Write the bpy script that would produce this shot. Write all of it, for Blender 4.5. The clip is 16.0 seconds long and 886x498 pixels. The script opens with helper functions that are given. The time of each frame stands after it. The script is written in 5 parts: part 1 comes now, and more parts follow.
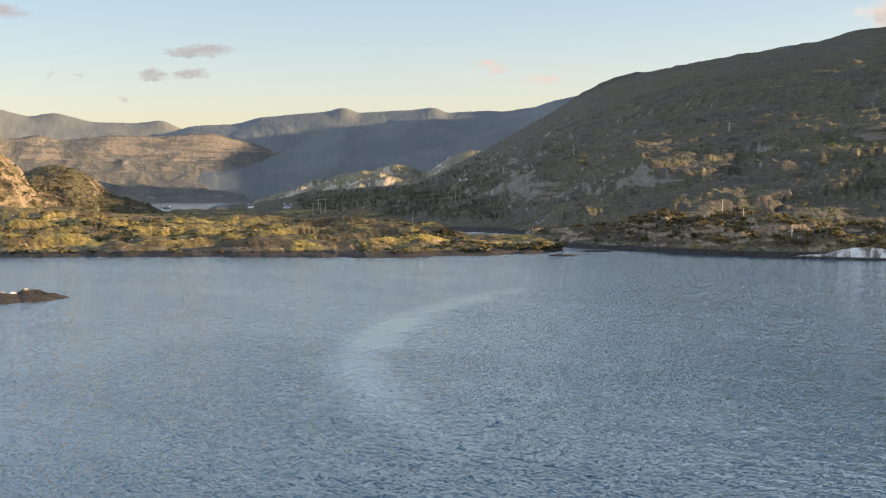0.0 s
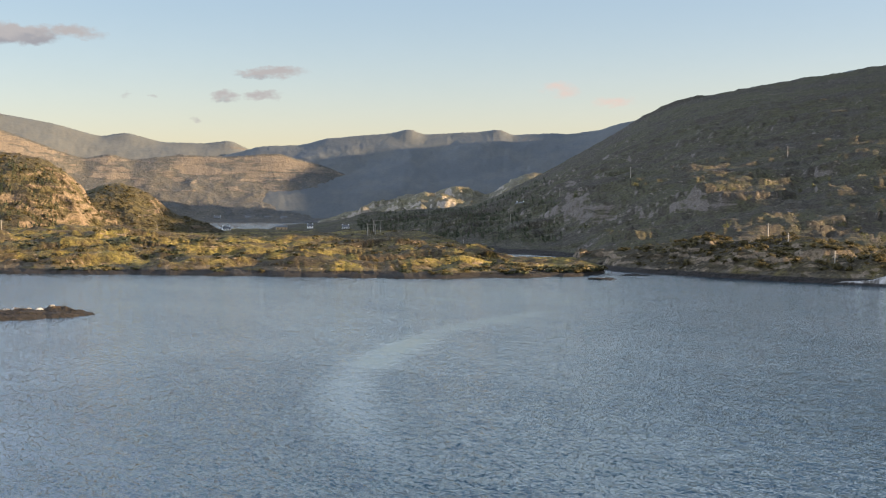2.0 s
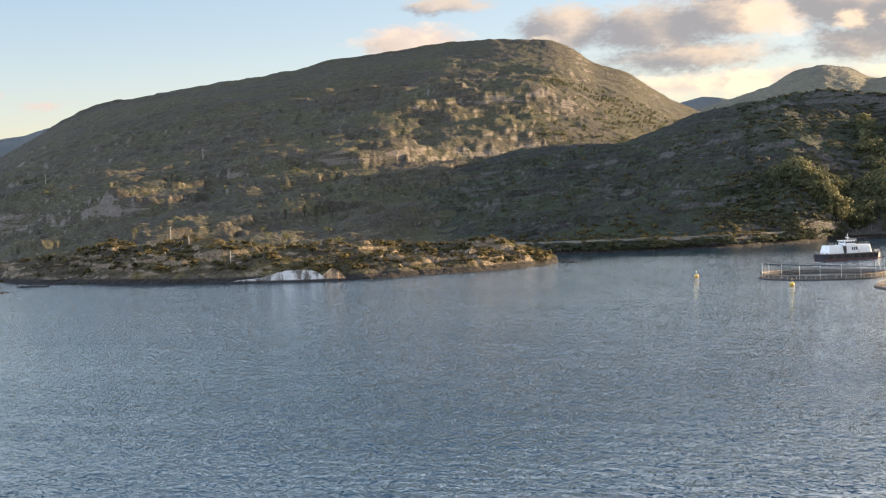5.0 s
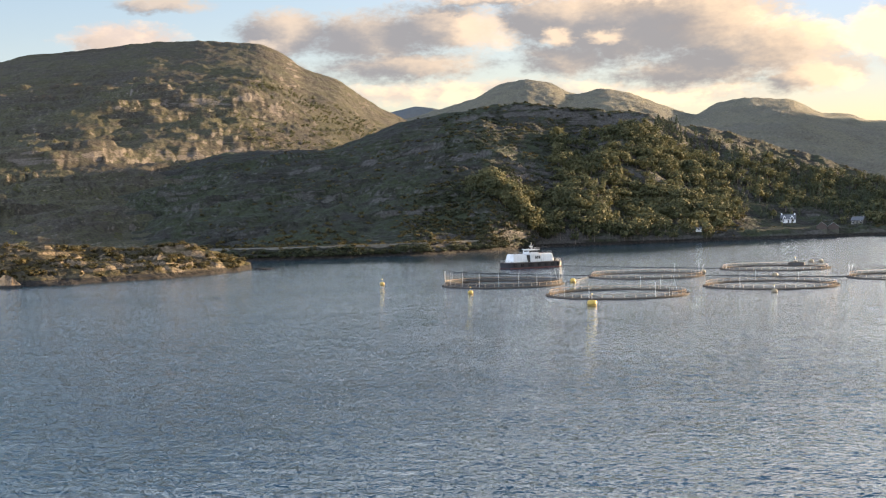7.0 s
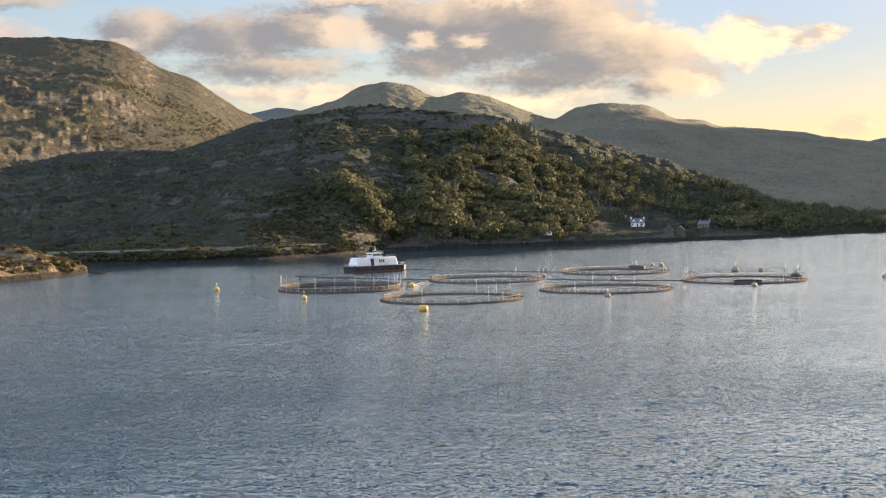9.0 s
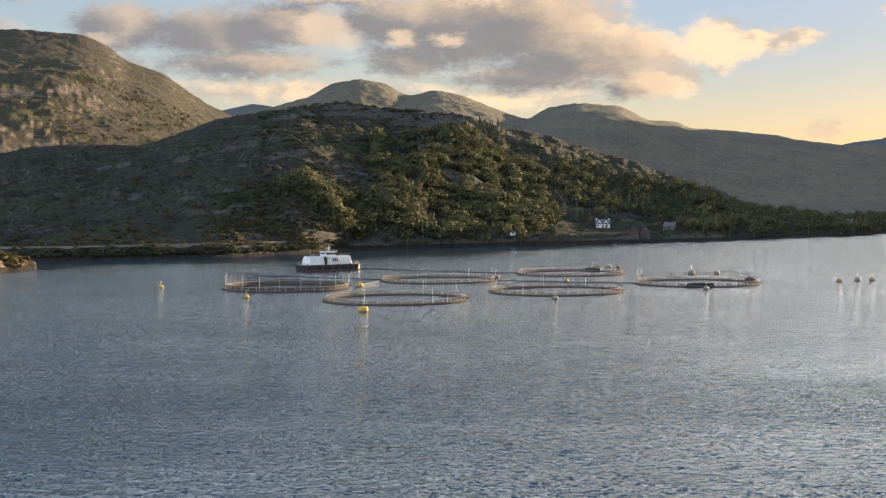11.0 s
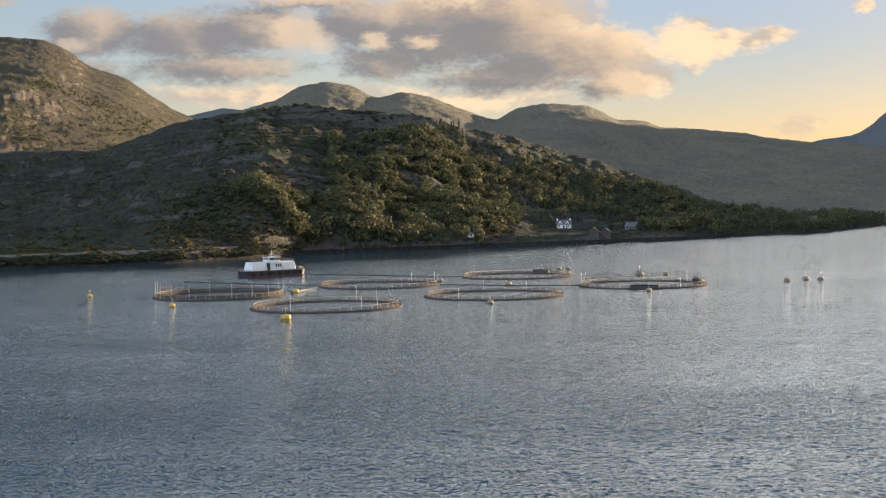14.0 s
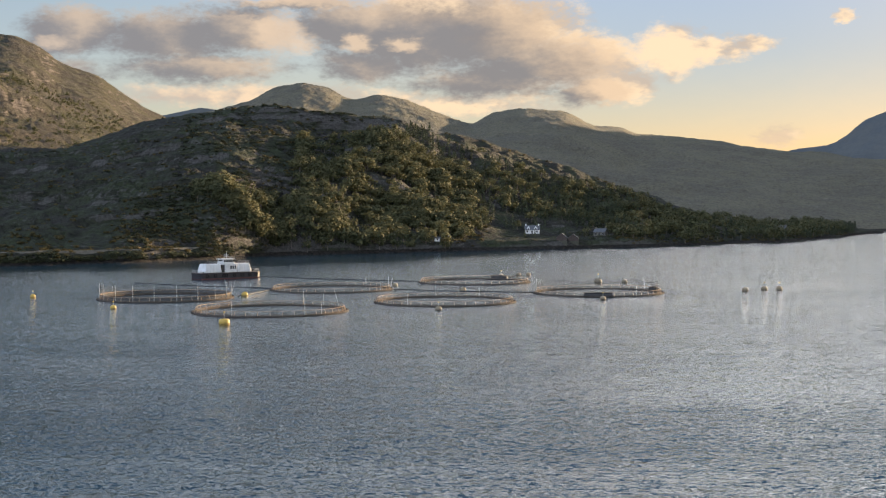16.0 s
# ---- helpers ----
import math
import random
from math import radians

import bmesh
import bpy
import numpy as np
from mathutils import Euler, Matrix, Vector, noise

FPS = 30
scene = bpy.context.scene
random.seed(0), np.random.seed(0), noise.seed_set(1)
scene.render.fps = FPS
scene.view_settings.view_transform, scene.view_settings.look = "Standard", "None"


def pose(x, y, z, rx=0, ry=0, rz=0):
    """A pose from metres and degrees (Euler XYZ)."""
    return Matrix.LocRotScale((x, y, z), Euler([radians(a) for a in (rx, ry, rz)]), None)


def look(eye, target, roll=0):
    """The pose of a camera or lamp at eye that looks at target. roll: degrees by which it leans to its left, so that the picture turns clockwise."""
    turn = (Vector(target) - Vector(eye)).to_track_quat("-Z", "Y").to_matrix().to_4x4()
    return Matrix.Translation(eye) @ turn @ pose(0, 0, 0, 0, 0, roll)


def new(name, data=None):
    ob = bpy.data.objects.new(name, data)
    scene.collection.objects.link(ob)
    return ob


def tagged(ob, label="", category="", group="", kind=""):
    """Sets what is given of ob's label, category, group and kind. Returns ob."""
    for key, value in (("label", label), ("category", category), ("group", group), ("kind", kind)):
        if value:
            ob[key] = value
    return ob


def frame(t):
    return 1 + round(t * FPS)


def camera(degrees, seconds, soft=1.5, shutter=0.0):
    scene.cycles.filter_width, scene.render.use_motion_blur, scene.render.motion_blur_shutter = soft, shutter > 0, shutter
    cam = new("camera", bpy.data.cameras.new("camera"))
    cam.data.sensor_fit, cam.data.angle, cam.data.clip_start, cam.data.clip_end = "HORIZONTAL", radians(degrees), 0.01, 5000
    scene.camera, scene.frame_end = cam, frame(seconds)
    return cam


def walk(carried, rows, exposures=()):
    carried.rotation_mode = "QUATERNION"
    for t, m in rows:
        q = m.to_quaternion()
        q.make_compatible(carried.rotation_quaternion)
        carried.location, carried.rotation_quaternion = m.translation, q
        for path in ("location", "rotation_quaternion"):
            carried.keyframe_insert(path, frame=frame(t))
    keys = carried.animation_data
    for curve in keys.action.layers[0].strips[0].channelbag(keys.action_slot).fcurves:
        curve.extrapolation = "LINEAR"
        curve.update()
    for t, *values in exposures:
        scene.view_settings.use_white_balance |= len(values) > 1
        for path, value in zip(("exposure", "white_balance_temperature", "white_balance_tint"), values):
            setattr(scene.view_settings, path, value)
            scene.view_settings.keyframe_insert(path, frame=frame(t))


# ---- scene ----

# ---- camera: time, x, y, z, heading (degrees clockwise from +y), pitch, roll ----
PATH = [
    (0.0, -31.35, -31.05, 24.88, -44.978, -2.514, -0.279),
    (0.5, -29.33, -29.09, 24.88, -47.906, -2.372, 0.102),
    (1.0, -27.32, -27.14, 24.88, -48.557, -2.160, 0.291),
    (1.5, -25.32, -25.19, 24.88, -48.431, -1.845, 0.279),
    (2.0, -23.33, -23.24, 24.88, -47.966, -1.539, 0.269),
    (2.5, -21.34, -21.30, 24.88, -46.250, -1.157, 0.154),
    (3.0, -19.36, -19.35, 24.88, -43.415, -0.986, -0.320),
    (3.5, -17.39, -17.41, 24.88, -40.024, -1.001, -0.868),
    (4.0, -15.43, -15.47, 24.88, -36.655, -1.044, -1.373),
    (4.5, -13.47, -13.53, 24.88, -31.272, -1.265, -1.732),
    (5.0, -11.53, -11.59, 24.88, -23.375, -1.777, -2.174),
    (5.2, -10.75, -10.81, 24.88, -20.151, -2.018, -2.230),
    (7.3, -2.67, -2.70, 24.88, -10.139, -1.950, -1.290),
    (7.5, -1.90, -1.93, 24.88, -9.558, -2.013, -1.281),
    (8.0, 0.00, 0.00, 24.88, -8.002, -2.141, -1.498),
    (8.5, 1.89, 1.93, 24.88, -6.198, -2.145, -1.400),
    (9.0, 3.78, 3.85, 24.88, -4.761, -1.914, -1.071),
    (9.2, 4.53, 4.62, 24.88, -4.341, -1.766, -0.853),
    (11.5, 13.10, 13.44, 24.88, -3.605, -2.110, -0.481),
    (12.0, 14.94, 15.35, 24.88, -3.445, -2.209, -0.694),
    (12.5, 16.78, 17.26, 24.88, -3.297, -2.177, -0.920),
    (13.0, 18.60, 19.17, 24.88, -3.111, -2.093, -1.089),
    (13.5, 20.42, 21.08, 24.88, -2.893, -1.989, -1.173),
    (14.0, 22.23, 22.98, 24.88, -2.653, -1.909, -1.153),
    (14.5, 24.04, 24.89, 24.88, -2.337, -1.859, -0.971),
    (15.0, 25.83, 26.79, 24.88, -1.984, -1.823, -0.769),
    (15.5, 27.62, 28.69, 24.88, -1.714, -1.806, -0.484),
    (16.0, 29.40, 30.59, 24.88, -1.688, -1.764, -0.292),
]


def aim(x, y, z, heading, pitch, roll):
    m = pose(0, 0, 0, 0, 0, -heading) @ pose(0, 0, 0, 90 + pitch, 0, 0) @ pose(0, 0, 0, 0, 0, roll)
    return Matrix.Translation((x, y, z)) @ m


cam = camera(38.09, 16.0, soft=1.2)
walk(cam, [(t, aim(*r)) for t, *r in PATH], [(0.0, 2.24), (1.0, 2.24), (2.0, 2.12), (3.0, 2.14), (4.0, 2.24), (5.0, 2.32), (8.5, 2.14), (9.2, 2.06), (11.4, 1.82), (12.0, 1.98), (12.6, 1.97), (13.5, 1.78), (16.0, 1.76)])

# ---- world: low evening sun from the side, clear sky with a bank of cloud ----
SUN_AZ, SUN_EL = 46.0, 8.5
SKY_STRENGTH, SUN_STRENGTH = 0.065, 5.0


def vec(az, el):
    a, e = radians(az), radians(el)
    return Vector((math.sin(a) * math.cos(e), math.cos(a) * math.cos(e), math.sin(e)))


class Net:
    """A small helper to write node trees."""

    def __init__(self, tree):
        self.t = tree
        tree.nodes.clear()

    def node(self, kind, **sets):
        n = self.t.nodes.new(kind)
        for k, v in sets.items():
            if k == "operation":
                n.operation = v
            elif k == "blend":
                n.data_type, n.blend_type = "RGBA", v
        return n

    def link(self, value, socket):
        if isinstance(value, bpy.types.NodeSocket):
            self.t.links.new(value, socket)
        elif value is not None:
            socket.default_value = value

    def math(self, op, a, b=None, c=None, clamp=False):
        n = self.node("ShaderNodeMath", operation=op)
        n.use_clamp = clamp
        for s, v in zip(n.inputs, (a, b, c)):
            self.link(v, s)
        return n.outputs[0]

    def vmath(self, op, a, b=None):
        n = self.node("ShaderNodeVectorMath", operation=op)
        self.link(a, n.inputs[0])
        self.link(b, n.inputs[1])
        return n.outputs["Value"] if op in ("DOT_PRODUCT", "LENGTH", "DISTANCE") else n.outputs[0]

    def smooth(self, x, lo, hi, a=0.0, b=1.0):
        n = self.node("ShaderNodeMapRange")
        n.interpolation_type = "SMOOTHSTEP"
        for s, v in zip(n.inputs[:5], (x, lo, hi, a, b)):
            self.link(v, s)
        return n.outputs[0]

    def noise(self, vector, scale, detail=4.0, rough=0.55, distortion=0.0):
        n = self.node("ShaderNodeTexNoise")
        for k, v in (("Vector", vector), ("Scale", scale), ("Detail", detail), ("Roughness", rough), ("Distortion", distortion)):
            self.link(v, n.inputs[k])
        return n.outputs["Fac"]

    def voronoi(self, vector, scale, feature="F1"):
        n = self.node("ShaderNodeTexVoronoi")
        n.feature = feature
        self.link(vector, n.inputs["Vector"])
        self.link(scale, n.inputs["Scale"])
        return n.outputs["Distance"]

    def mix(self, f, a, b, blend="MIX"):
        n = self.node("ShaderNodeMix", blend=blend)
        self.link(f, n.inputs[0])
        self.link(a, n.inputs[6])
        self.link(b, n.inputs[7])
        return n.outputs[2]

    def mapped(self, vector, scale, rot=(0, 0, 0)):
        n = self.node("ShaderNodeMapping")
        self.link(vector, n.inputs["Vector"])
        n.inputs["Scale"].default_value = scale
        n.inputs["Rotation"].default_value = rot
        return n.outputs[0]

    def bump(self, height, strength, distance, normal=None):
        n = self.node("ShaderNodeBump")
        n.inputs["Strength"].default_value = strength
        n.inputs["Distance"].default_value = distance
        self.link(height, n.inputs["Height"])
        self.link(normal, n.inputs["Normal"])
        return n.outputs[0]


def rgb(r, g, b):
    return (r, g, b, 1.0)


# centre azimuth and elevation, half width and half height in degrees, weight: the grey bodies, the lit cloud behind and in front of them
CLOUDS = [
    (-17.63, 7.66, 1.89, 0.96, 1.0), (-13.62, 7.53, 2.78, 1.11, 1.0), (-10.7, 7.83, 2.52, 1.01, 1.0), (-12.43, 6.27, 4.04, 0.66, 0.8), (-16.96, 6.02, 2.78, 0.5, 0.55),
    (-5.25, 8.13, 2.78, 1.06, 1.0), (-2.24, 7.52, 4.04, 1.39, 1.0), (0.52, 7.74, 3.28, 1.56, 1.0), (2.77, 6.49, 3.03, 1.14, 0.95), (0.76, 5.64, 3.78, 0.76, 0.85),
    (-5.01, 6.48, 2.27, 0.81, 0.8), (5.01, 5.22, 1.51, 0.66, 0.85), (-7.73, 9.01, 4.04, 0.35, 0.8), (12.66, 3.07, 0.91, 0.38, 0.55), (-25.47, 7.28, 1.51, 0.5, 0.6),
    (-22.66, 8.96, 1.89, 0.38, 0.8), (-36.57, 9.92, 1.26, 0.2, 0.6), (-55.57, 6.17, 1.39, 0.23, 0.8), (-57.63, 5.17, 0.56, 0.23, 0.6), (-56.0, 5.19, 0.86, 0.18, 0.6),
    (-58.84, 4.18, 0.25, 0.23, 0.5), (-61.81, 5.14, 0.23, 0.13, 0.45), (-60.63, 5.09, 0.35, 0.1, 0.45), (-63.74, 7.54, 1.01, 0.3, 0.6),
    (3.0, 11.4, 6.0, 1.0, 0.6), (-66.19, 7.5, 1.51, 0.4, 1.0), (-64.11, 7.68, 1.01, 0.3, 0.8),
]
LIT_CLOUDS = [
    (-1.23, 8.98, 3.28, 0.66, 0.9), (2.02, 7.97, 2.52, 1.11, 0.95), (4.76, 6.46, 2.14, 1.06, 0.95), (6.37, 5.44, 1.14, 0.76, 0.9), (8.57, 6.91, 1.39, 1.01, 1.0),
    (9.9, 6.94, 1.77, 0.66, 0.9), (11.7, 7.1, 1.01, 0.33, 0.85), (15.82, 8.07, 0.4, 0.25, 0.8), (-10.48, 5.08, 6.56, 0.56, 0.65), (-1.25, 4.67, 6.05, 0.61, 0.6),
    (12.77, 3.21, 1.26, 0.56, 0.5), (-24.41, 7.42, 2.27, 0.71, 0.9), (-42.78, 5.47, 0.91, 0.3, 0.6), (-40.41, 5.0, 1.11, 0.28, 0.55),
    # these two lie out of view, added to light the water
    (30.0, 9.0, 7.0, 1.6, 0.8), (52.0, 12.0, 8.0, 2.0, 0.7),
]
FRONT_CLOUDS = [
    (-8.93, 7.78, 1.06, 0.91, 1.0), (-8.24, 7.38, 1.01, 0.56, 0.8), (-5.5, 7.39, 0.61, 0.35, 0.95), (-3.45, 7.35, 0.91, 0.3, 0.9), (-18.45, 7.16, 0.76, 0.35, 0.6),
]


def make_world():
    world = bpy.data.worlds.new("evening_sky")
    scene.world = world
    world.use_nodes = True
    n = Net(world.node_tree)
    sky = n.node("ShaderNodeTexSky")
    sky.sky_type, sky.sun_disc = "NISHITA", False
    sky.sun_elevation, sky.sun_rotation = radians(SUN_EL), radians(SUN_AZ)
    sky.altitude, sky.air_density, sky.dust_density, sky.ozone_density = 0, 1.0, 1.1, 1.6
    co = n.node("ShaderNodeTexCoord").outputs["Generated"]
    sep = n.node("ShaderNodeSeparateXYZ")
    n.link(co, sep.inputs[0])
    x, y, z = sep.outputs
    az = n.math("MULTIPLY", n.math("ARCTAN2", x, y), 180 / math.pi)
    el = n.math("MULTIPLY", n.math("ARCSINE", z), 180 / math.pi)
    comb = n.node("ShaderNodeCombineXYZ")
    n.link(az, comb.inputs[0])
    n.link(n.math("MULTIPLY", el, 1.9), comb.inputs[1])
    plane = comb.outputs[0]
    for scale, sideways, upward in ((0.35, 1.2, 0.5), (1.1, 0.9, 0.55), (3.2, 0.45, 0.3)):
        t = n.node("ShaderNodeTexNoise")
        n.link(plane, t.inputs["Vector"])
        t.inputs["Scale"].default_value, t.inputs["Detail"].default_value = scale, 2.0
        sway = n.node("ShaderNodeSeparateXYZ")
        n.link(n.vmath("SUBTRACT", t.outputs["Color"], (0.5, 0.5, 0.5)), sway.inputs[0])
        az = n.math("ADD", az, n.math("MULTIPLY", sway.outputs[0], sideways))
        el = n.math("ADD", el, n.math("MULTIPLY", sway.outputs[1], upward))
    big = n.noise(plane, 0.24, 6.0, 0.5, 0.3)
    lit = n.noise(n.vmath("ADD", plane, (0.8, 0.9, 0)), 0.24, 6.0, 0.5, 0.3)
    warp = n.noise(plane, 1.3, 4.0, 0.6)

    fleece = n.noise(plane, 4.0, 4.0, 0.6)

    def heap(ellipses, aside=0.0, above=0.0, body=big):
        total = None
        for a, e, w, h, weight in ellipses:
            u = n.math("DIVIDE", n.math("SUBTRACT", az, a - aside), w)
            v = n.math("DIVIDE", n.math("SUBTRACT", el, e - above), h)
            r = n.math("ADD", n.math("MULTIPLY", u, u), n.math("MULTIPLY", v, v))
            g = n.math("MULTIPLY", n.math("EXPONENT", n.math("MULTIPLY", r, -0.75)), weight)
            total = g if total is None else n.math("MAXIMUM", total, g)
        ragged = n.math("ADD", n.math("MULTIPLY", n.math("SUBTRACT", body, 0.47), 0.7), n.math("MULTIPLY", n.math("SUBTRACT", warp, 0.5), 0.5))
        ragged = n.math("ADD", ragged, n.math("MULTIPLY", n.math("SUBTRACT", fleece, 0.5), 0.3))
        return n.math("MULTIPLY", n.math("ADD", total, ragged), n.smooth(total, 0.05, 0.3))

    dens, back, fore = heap(CLOUDS), heap(LIT_CLOUDS), heap(FRONT_CLOUDS)
    sunny_side = heap(CLOUDS, 1.5, 0.35, lit)
    cover, behind, before = n.smooth(dens, 0.20, 0.74), n.smooth(back, 0.16, 0.70), n.smooth(fore, 0.22, 0.90)
    light = n.math("ADD", n.math("SUBTRACT", dens, sunny_side), n.math("MULTIPLY", n.math("SUBTRACT", 0.75, dens), 0.45))
    sunward = n.smooth(az, -45.0, 6.0)
    light = n.smooth(light, -0.14, 0.62)
    tone = n.mix(light, n.mix(sunward, rgb(0.082, 0.081, 0.089), rgb(0.083, 0.077, 0.077)), n.mix(sunward, rgb(0.116, 0.108, 0.108), rgb(0.265, 0.195, 0.132)))
    glow = n.mix(n.smooth(n.math("ADD", n.math("MULTIPLY", n.math("SUBTRACT", big, lit), 4.0), warp), 0.2, 0.85), rgb(0.190, 0.155, 0.125), rgb(0.340, 0.250, 0.160))
    glow = n.mix(sunward, rgb(0.185, 0.146, 0.130), glow)
    skycol = n.vmath("MULTIPLY", sky.outputs[0], tuple(SKY_STRENGTH * k for k in (1.12, 1.02, 1.12)))
    # evening haze: it dims the glow round the sun and warms the air below
    weigh = n.vmath("DOT_PRODUCT", skycol, (0.3, 0.6, 0.1))
    haze = n.node("ShaderNodeVectorMath", operation="SCALE")
    n.link(skycol, haze.inputs[0])
    n.link(n.math("DIVIDE", 1.28, n.math("ADD", 1.0, n.math("MULTIPLY", weigh, 3.2))), haze.inputs["Scale"])
    warmth = n.math("MULTIPLY", n.smooth(az, -110.0, 20.0), n.smooth(el, 8.5, 1.0, 0.0, 1.0))
    skycol = n.mix(warmth, haze.outputs[0], n.vmath("MULTIPLY", haze.outputs[0], (1.01, 0.965, 0.91)))
    skycol = n.mix(n.math("MULTIPLY", n.smooth(az, -12.0, 14.0), n.smooth(el, 1.0, 7.5)), skycol, n.vmath("MULTIPLY", skycol, (0.70, 0.81, 0.96)))
    # away from the sun the air near the horizon is paler
    pale = n.math("MULTIPLY", n.smooth(az, -5.0, -32.0), n.smooth(el, 10.0, 1.5, 0.0, 1.0))
    skycol = n.mix(pale, skycol, n.vmath("MULTIPLY", skycol, (1.24, 1.19, 1.24)))
    # added broken cloud over the unseen sky, bright low down to lighten the water
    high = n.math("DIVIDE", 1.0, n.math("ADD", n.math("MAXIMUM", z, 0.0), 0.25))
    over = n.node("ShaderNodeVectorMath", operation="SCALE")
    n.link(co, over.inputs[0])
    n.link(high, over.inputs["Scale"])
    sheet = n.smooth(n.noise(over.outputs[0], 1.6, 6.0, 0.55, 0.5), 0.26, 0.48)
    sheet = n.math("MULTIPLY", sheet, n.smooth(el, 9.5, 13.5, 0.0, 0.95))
    fill_sky = n.mix(n.smooth(el, 9.0, 20.0), n.mix(n.smooth(az, -28.0, 20.0), n.mix(n.smooth(az, -85.0, -40.0), rgb(0.165, 0.225, 0.295), rgb(0.62, 0.72, 0.82)), rgb(2.75, 2.68, 2.52)), rgb(0.050, 0.073, 0.104))
    # opposite the sun an added unseen blue-white glow fills the slopes facing the viewer
    front = n.smooth(n.vmath("DOT_PRODUCT", co, tuple(vec(SUN_AZ + 180, 12))), 0.25, 0.85)
    skycol = n.mix(sheet, skycol, n.mix(front, fill_sky, rgb(0.64, 0.75, 0.98)))
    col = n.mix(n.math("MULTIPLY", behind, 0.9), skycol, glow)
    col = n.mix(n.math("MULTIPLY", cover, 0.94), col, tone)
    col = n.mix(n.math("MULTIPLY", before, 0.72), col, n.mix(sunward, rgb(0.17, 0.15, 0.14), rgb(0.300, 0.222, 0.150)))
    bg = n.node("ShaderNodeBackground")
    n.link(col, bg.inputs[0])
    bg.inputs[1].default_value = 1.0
    out = n.node("ShaderNodeOutputWorld")
    n.t.links.new(bg.outputs[0], out.inputs[0])


make_world()
sun_data = bpy.data.lights.new("sun", "SUN")
sun_data.energy, sun_data.angle, sun_data.color = SUN_STRENGTH, radians(0.6), (1.0, 0.73, 0.45)
sun = new("sun", sun_data)
sun.matrix_world = look(vec(SUN_AZ, SUN_EL) * 3000, (0, 0, 0))

# ---- materials ----


def material(name):
    m = bpy.data.materials.new(name)
    m.use_nodes = True
    n = Net(m.node_tree)
    out = n.node("ShaderNodeOutputMaterial")
    b = n.node("ShaderNodeBsdfPrincipled")
    n.t.links.new(b.outputs[0], out.inputs[0])
    return m, n, b, out


def moor(name, grass, heath, rock, rock_amount=0.3, fleck=0.8, tide=True, grain=1.0, turn=27.0, relief=1.0, beach=0.0, meadow=0.0):
    """Rough hill ground: grass and heather in patches, bare rock in strata and where it is steep, a wet dark band at the tide line."""
    m, n, b, out = material(name)
    geo = n.node("ShaderNodeNewGeometry")
    pos = geo.outputs["Position"]
    sep = n.node("ShaderNodeSeparateXYZ")
    n.link(geo.outputs["Normal"], sep.inputs[0])
    up = sep.outputs[2]
    psep = n.node("ShaderNodeSeparateXYZ")
    n.link(pos, psep.inputs[0])
    wide = n.noise(pos, 0.009 * grain, 5.0, 0.6)
    patch = n.noise(pos, 0.045 * grain, 6.0, 0.65, 0.4)
    fine = n.noise(pos, 0.30 * grain, 5.0, 0.7)
    across = n.node("ShaderNodeMapping")
    n.link(pos, across.inputs["Vector"])
    across.inputs["Rotation"].default_value = (0, 0, radians(-turn))
    strata = n.noise(n.mapped(across.outputs[0], (0.010 * grain, 0.022 * grain, 0.10 * grain), (0, radians(6), 0)), 1.0, 6.0, 0.66, 0.8)
    col = n.mix(n.smooth(n.math("ADD", n.math("MULTIPLY", patch, 0.6), n.math("MULTIPLY", wide, 0.6)), 0.50 + meadow, 0.70 + meadow), grass, heath)
    col = n.mix(n.smooth(fine, 0.42, 0.66, 0.0, fleck), col, tuple(c * 0.35 for c in heath[:3]) + (1,))
    steep = n.math("ADD", n.smooth(up, 0.93, 0.70), n.math("MULTIPLY", n.math("SUBTRACT", strata, 0.5), 2.4))
    steep = n.math("ADD", steep, n.math("MULTIPLY", n.math("SUBTRACT", patch, 0.5), 0.55))
    bare = n.smooth(steep, 0.95 - rock_amount, 1.25 - rock_amount)
    stone = n.noise(pos, 0.5 * grain, 6.0, 0.75)
    rockcol = n.mix(n.smooth(stone, 0.3, 0.7), tuple(c * 0.38 for c in rock[:3]) + (1,), rock)
    col = n.mix(n.math("MULTIPLY", bare, 0.85), col, rockcol)
    # small outcrops and boulders in the heather
    loose = n.math("MULTIPLY", n.smooth(n.noise(n.mapped(pos, (0.16 * grain, 0.16 * grain, 0.34 * grain)), 1.0, 4.0, 0.7), 0.58, 0.66), n.smooth(strata, 0.42, 0.58))
    col = n.mix(n.math("MULTIPLY", loose, fleck), col, rock)
    if tide:
        edge = n.math("ADD", psep.outputs[2], n.math("MULTIPLY", n.math("SUBTRACT", fine, 0.5), 1.8))
        shore = n.mix(n.smooth(stone, 0.42, 0.62), rgb(0.008, 0.007, 0.006), rgb(0.034, 0.028, 0.022))
        pale = n.math("MULTIPLY", n.math("MULTIPLY", n.smooth(edge, 3.8, 2.6), n.smooth(patch, 0.45, 0.6)), beach)
        col = n.mix(pale, col, n.mix(stone, rgb(0.14, 0.12, 0.095), rgb(0.42, 0.36, 0.29)))
        col = n.mix(n.smooth(edge, 2.2, 1.6), col, shore)
    n.link(col, b.inputs["Base Color"])
    b.inputs["Roughness"].default_value = 0.9
    b.inputs["Specular IOR Level"].default_value = 0.2
    h = n.math("ADD", n.math("MULTIPLY", patch, 2.2), n.math("ADD", n.math("MULTIPLY", fine, 1.0), n.math("MULTIPLY", strata, 1.6)))
    n.link(n.bump(h, 1.0, 2.0 * relief / grain), b.inputs["Normal"])
    return m


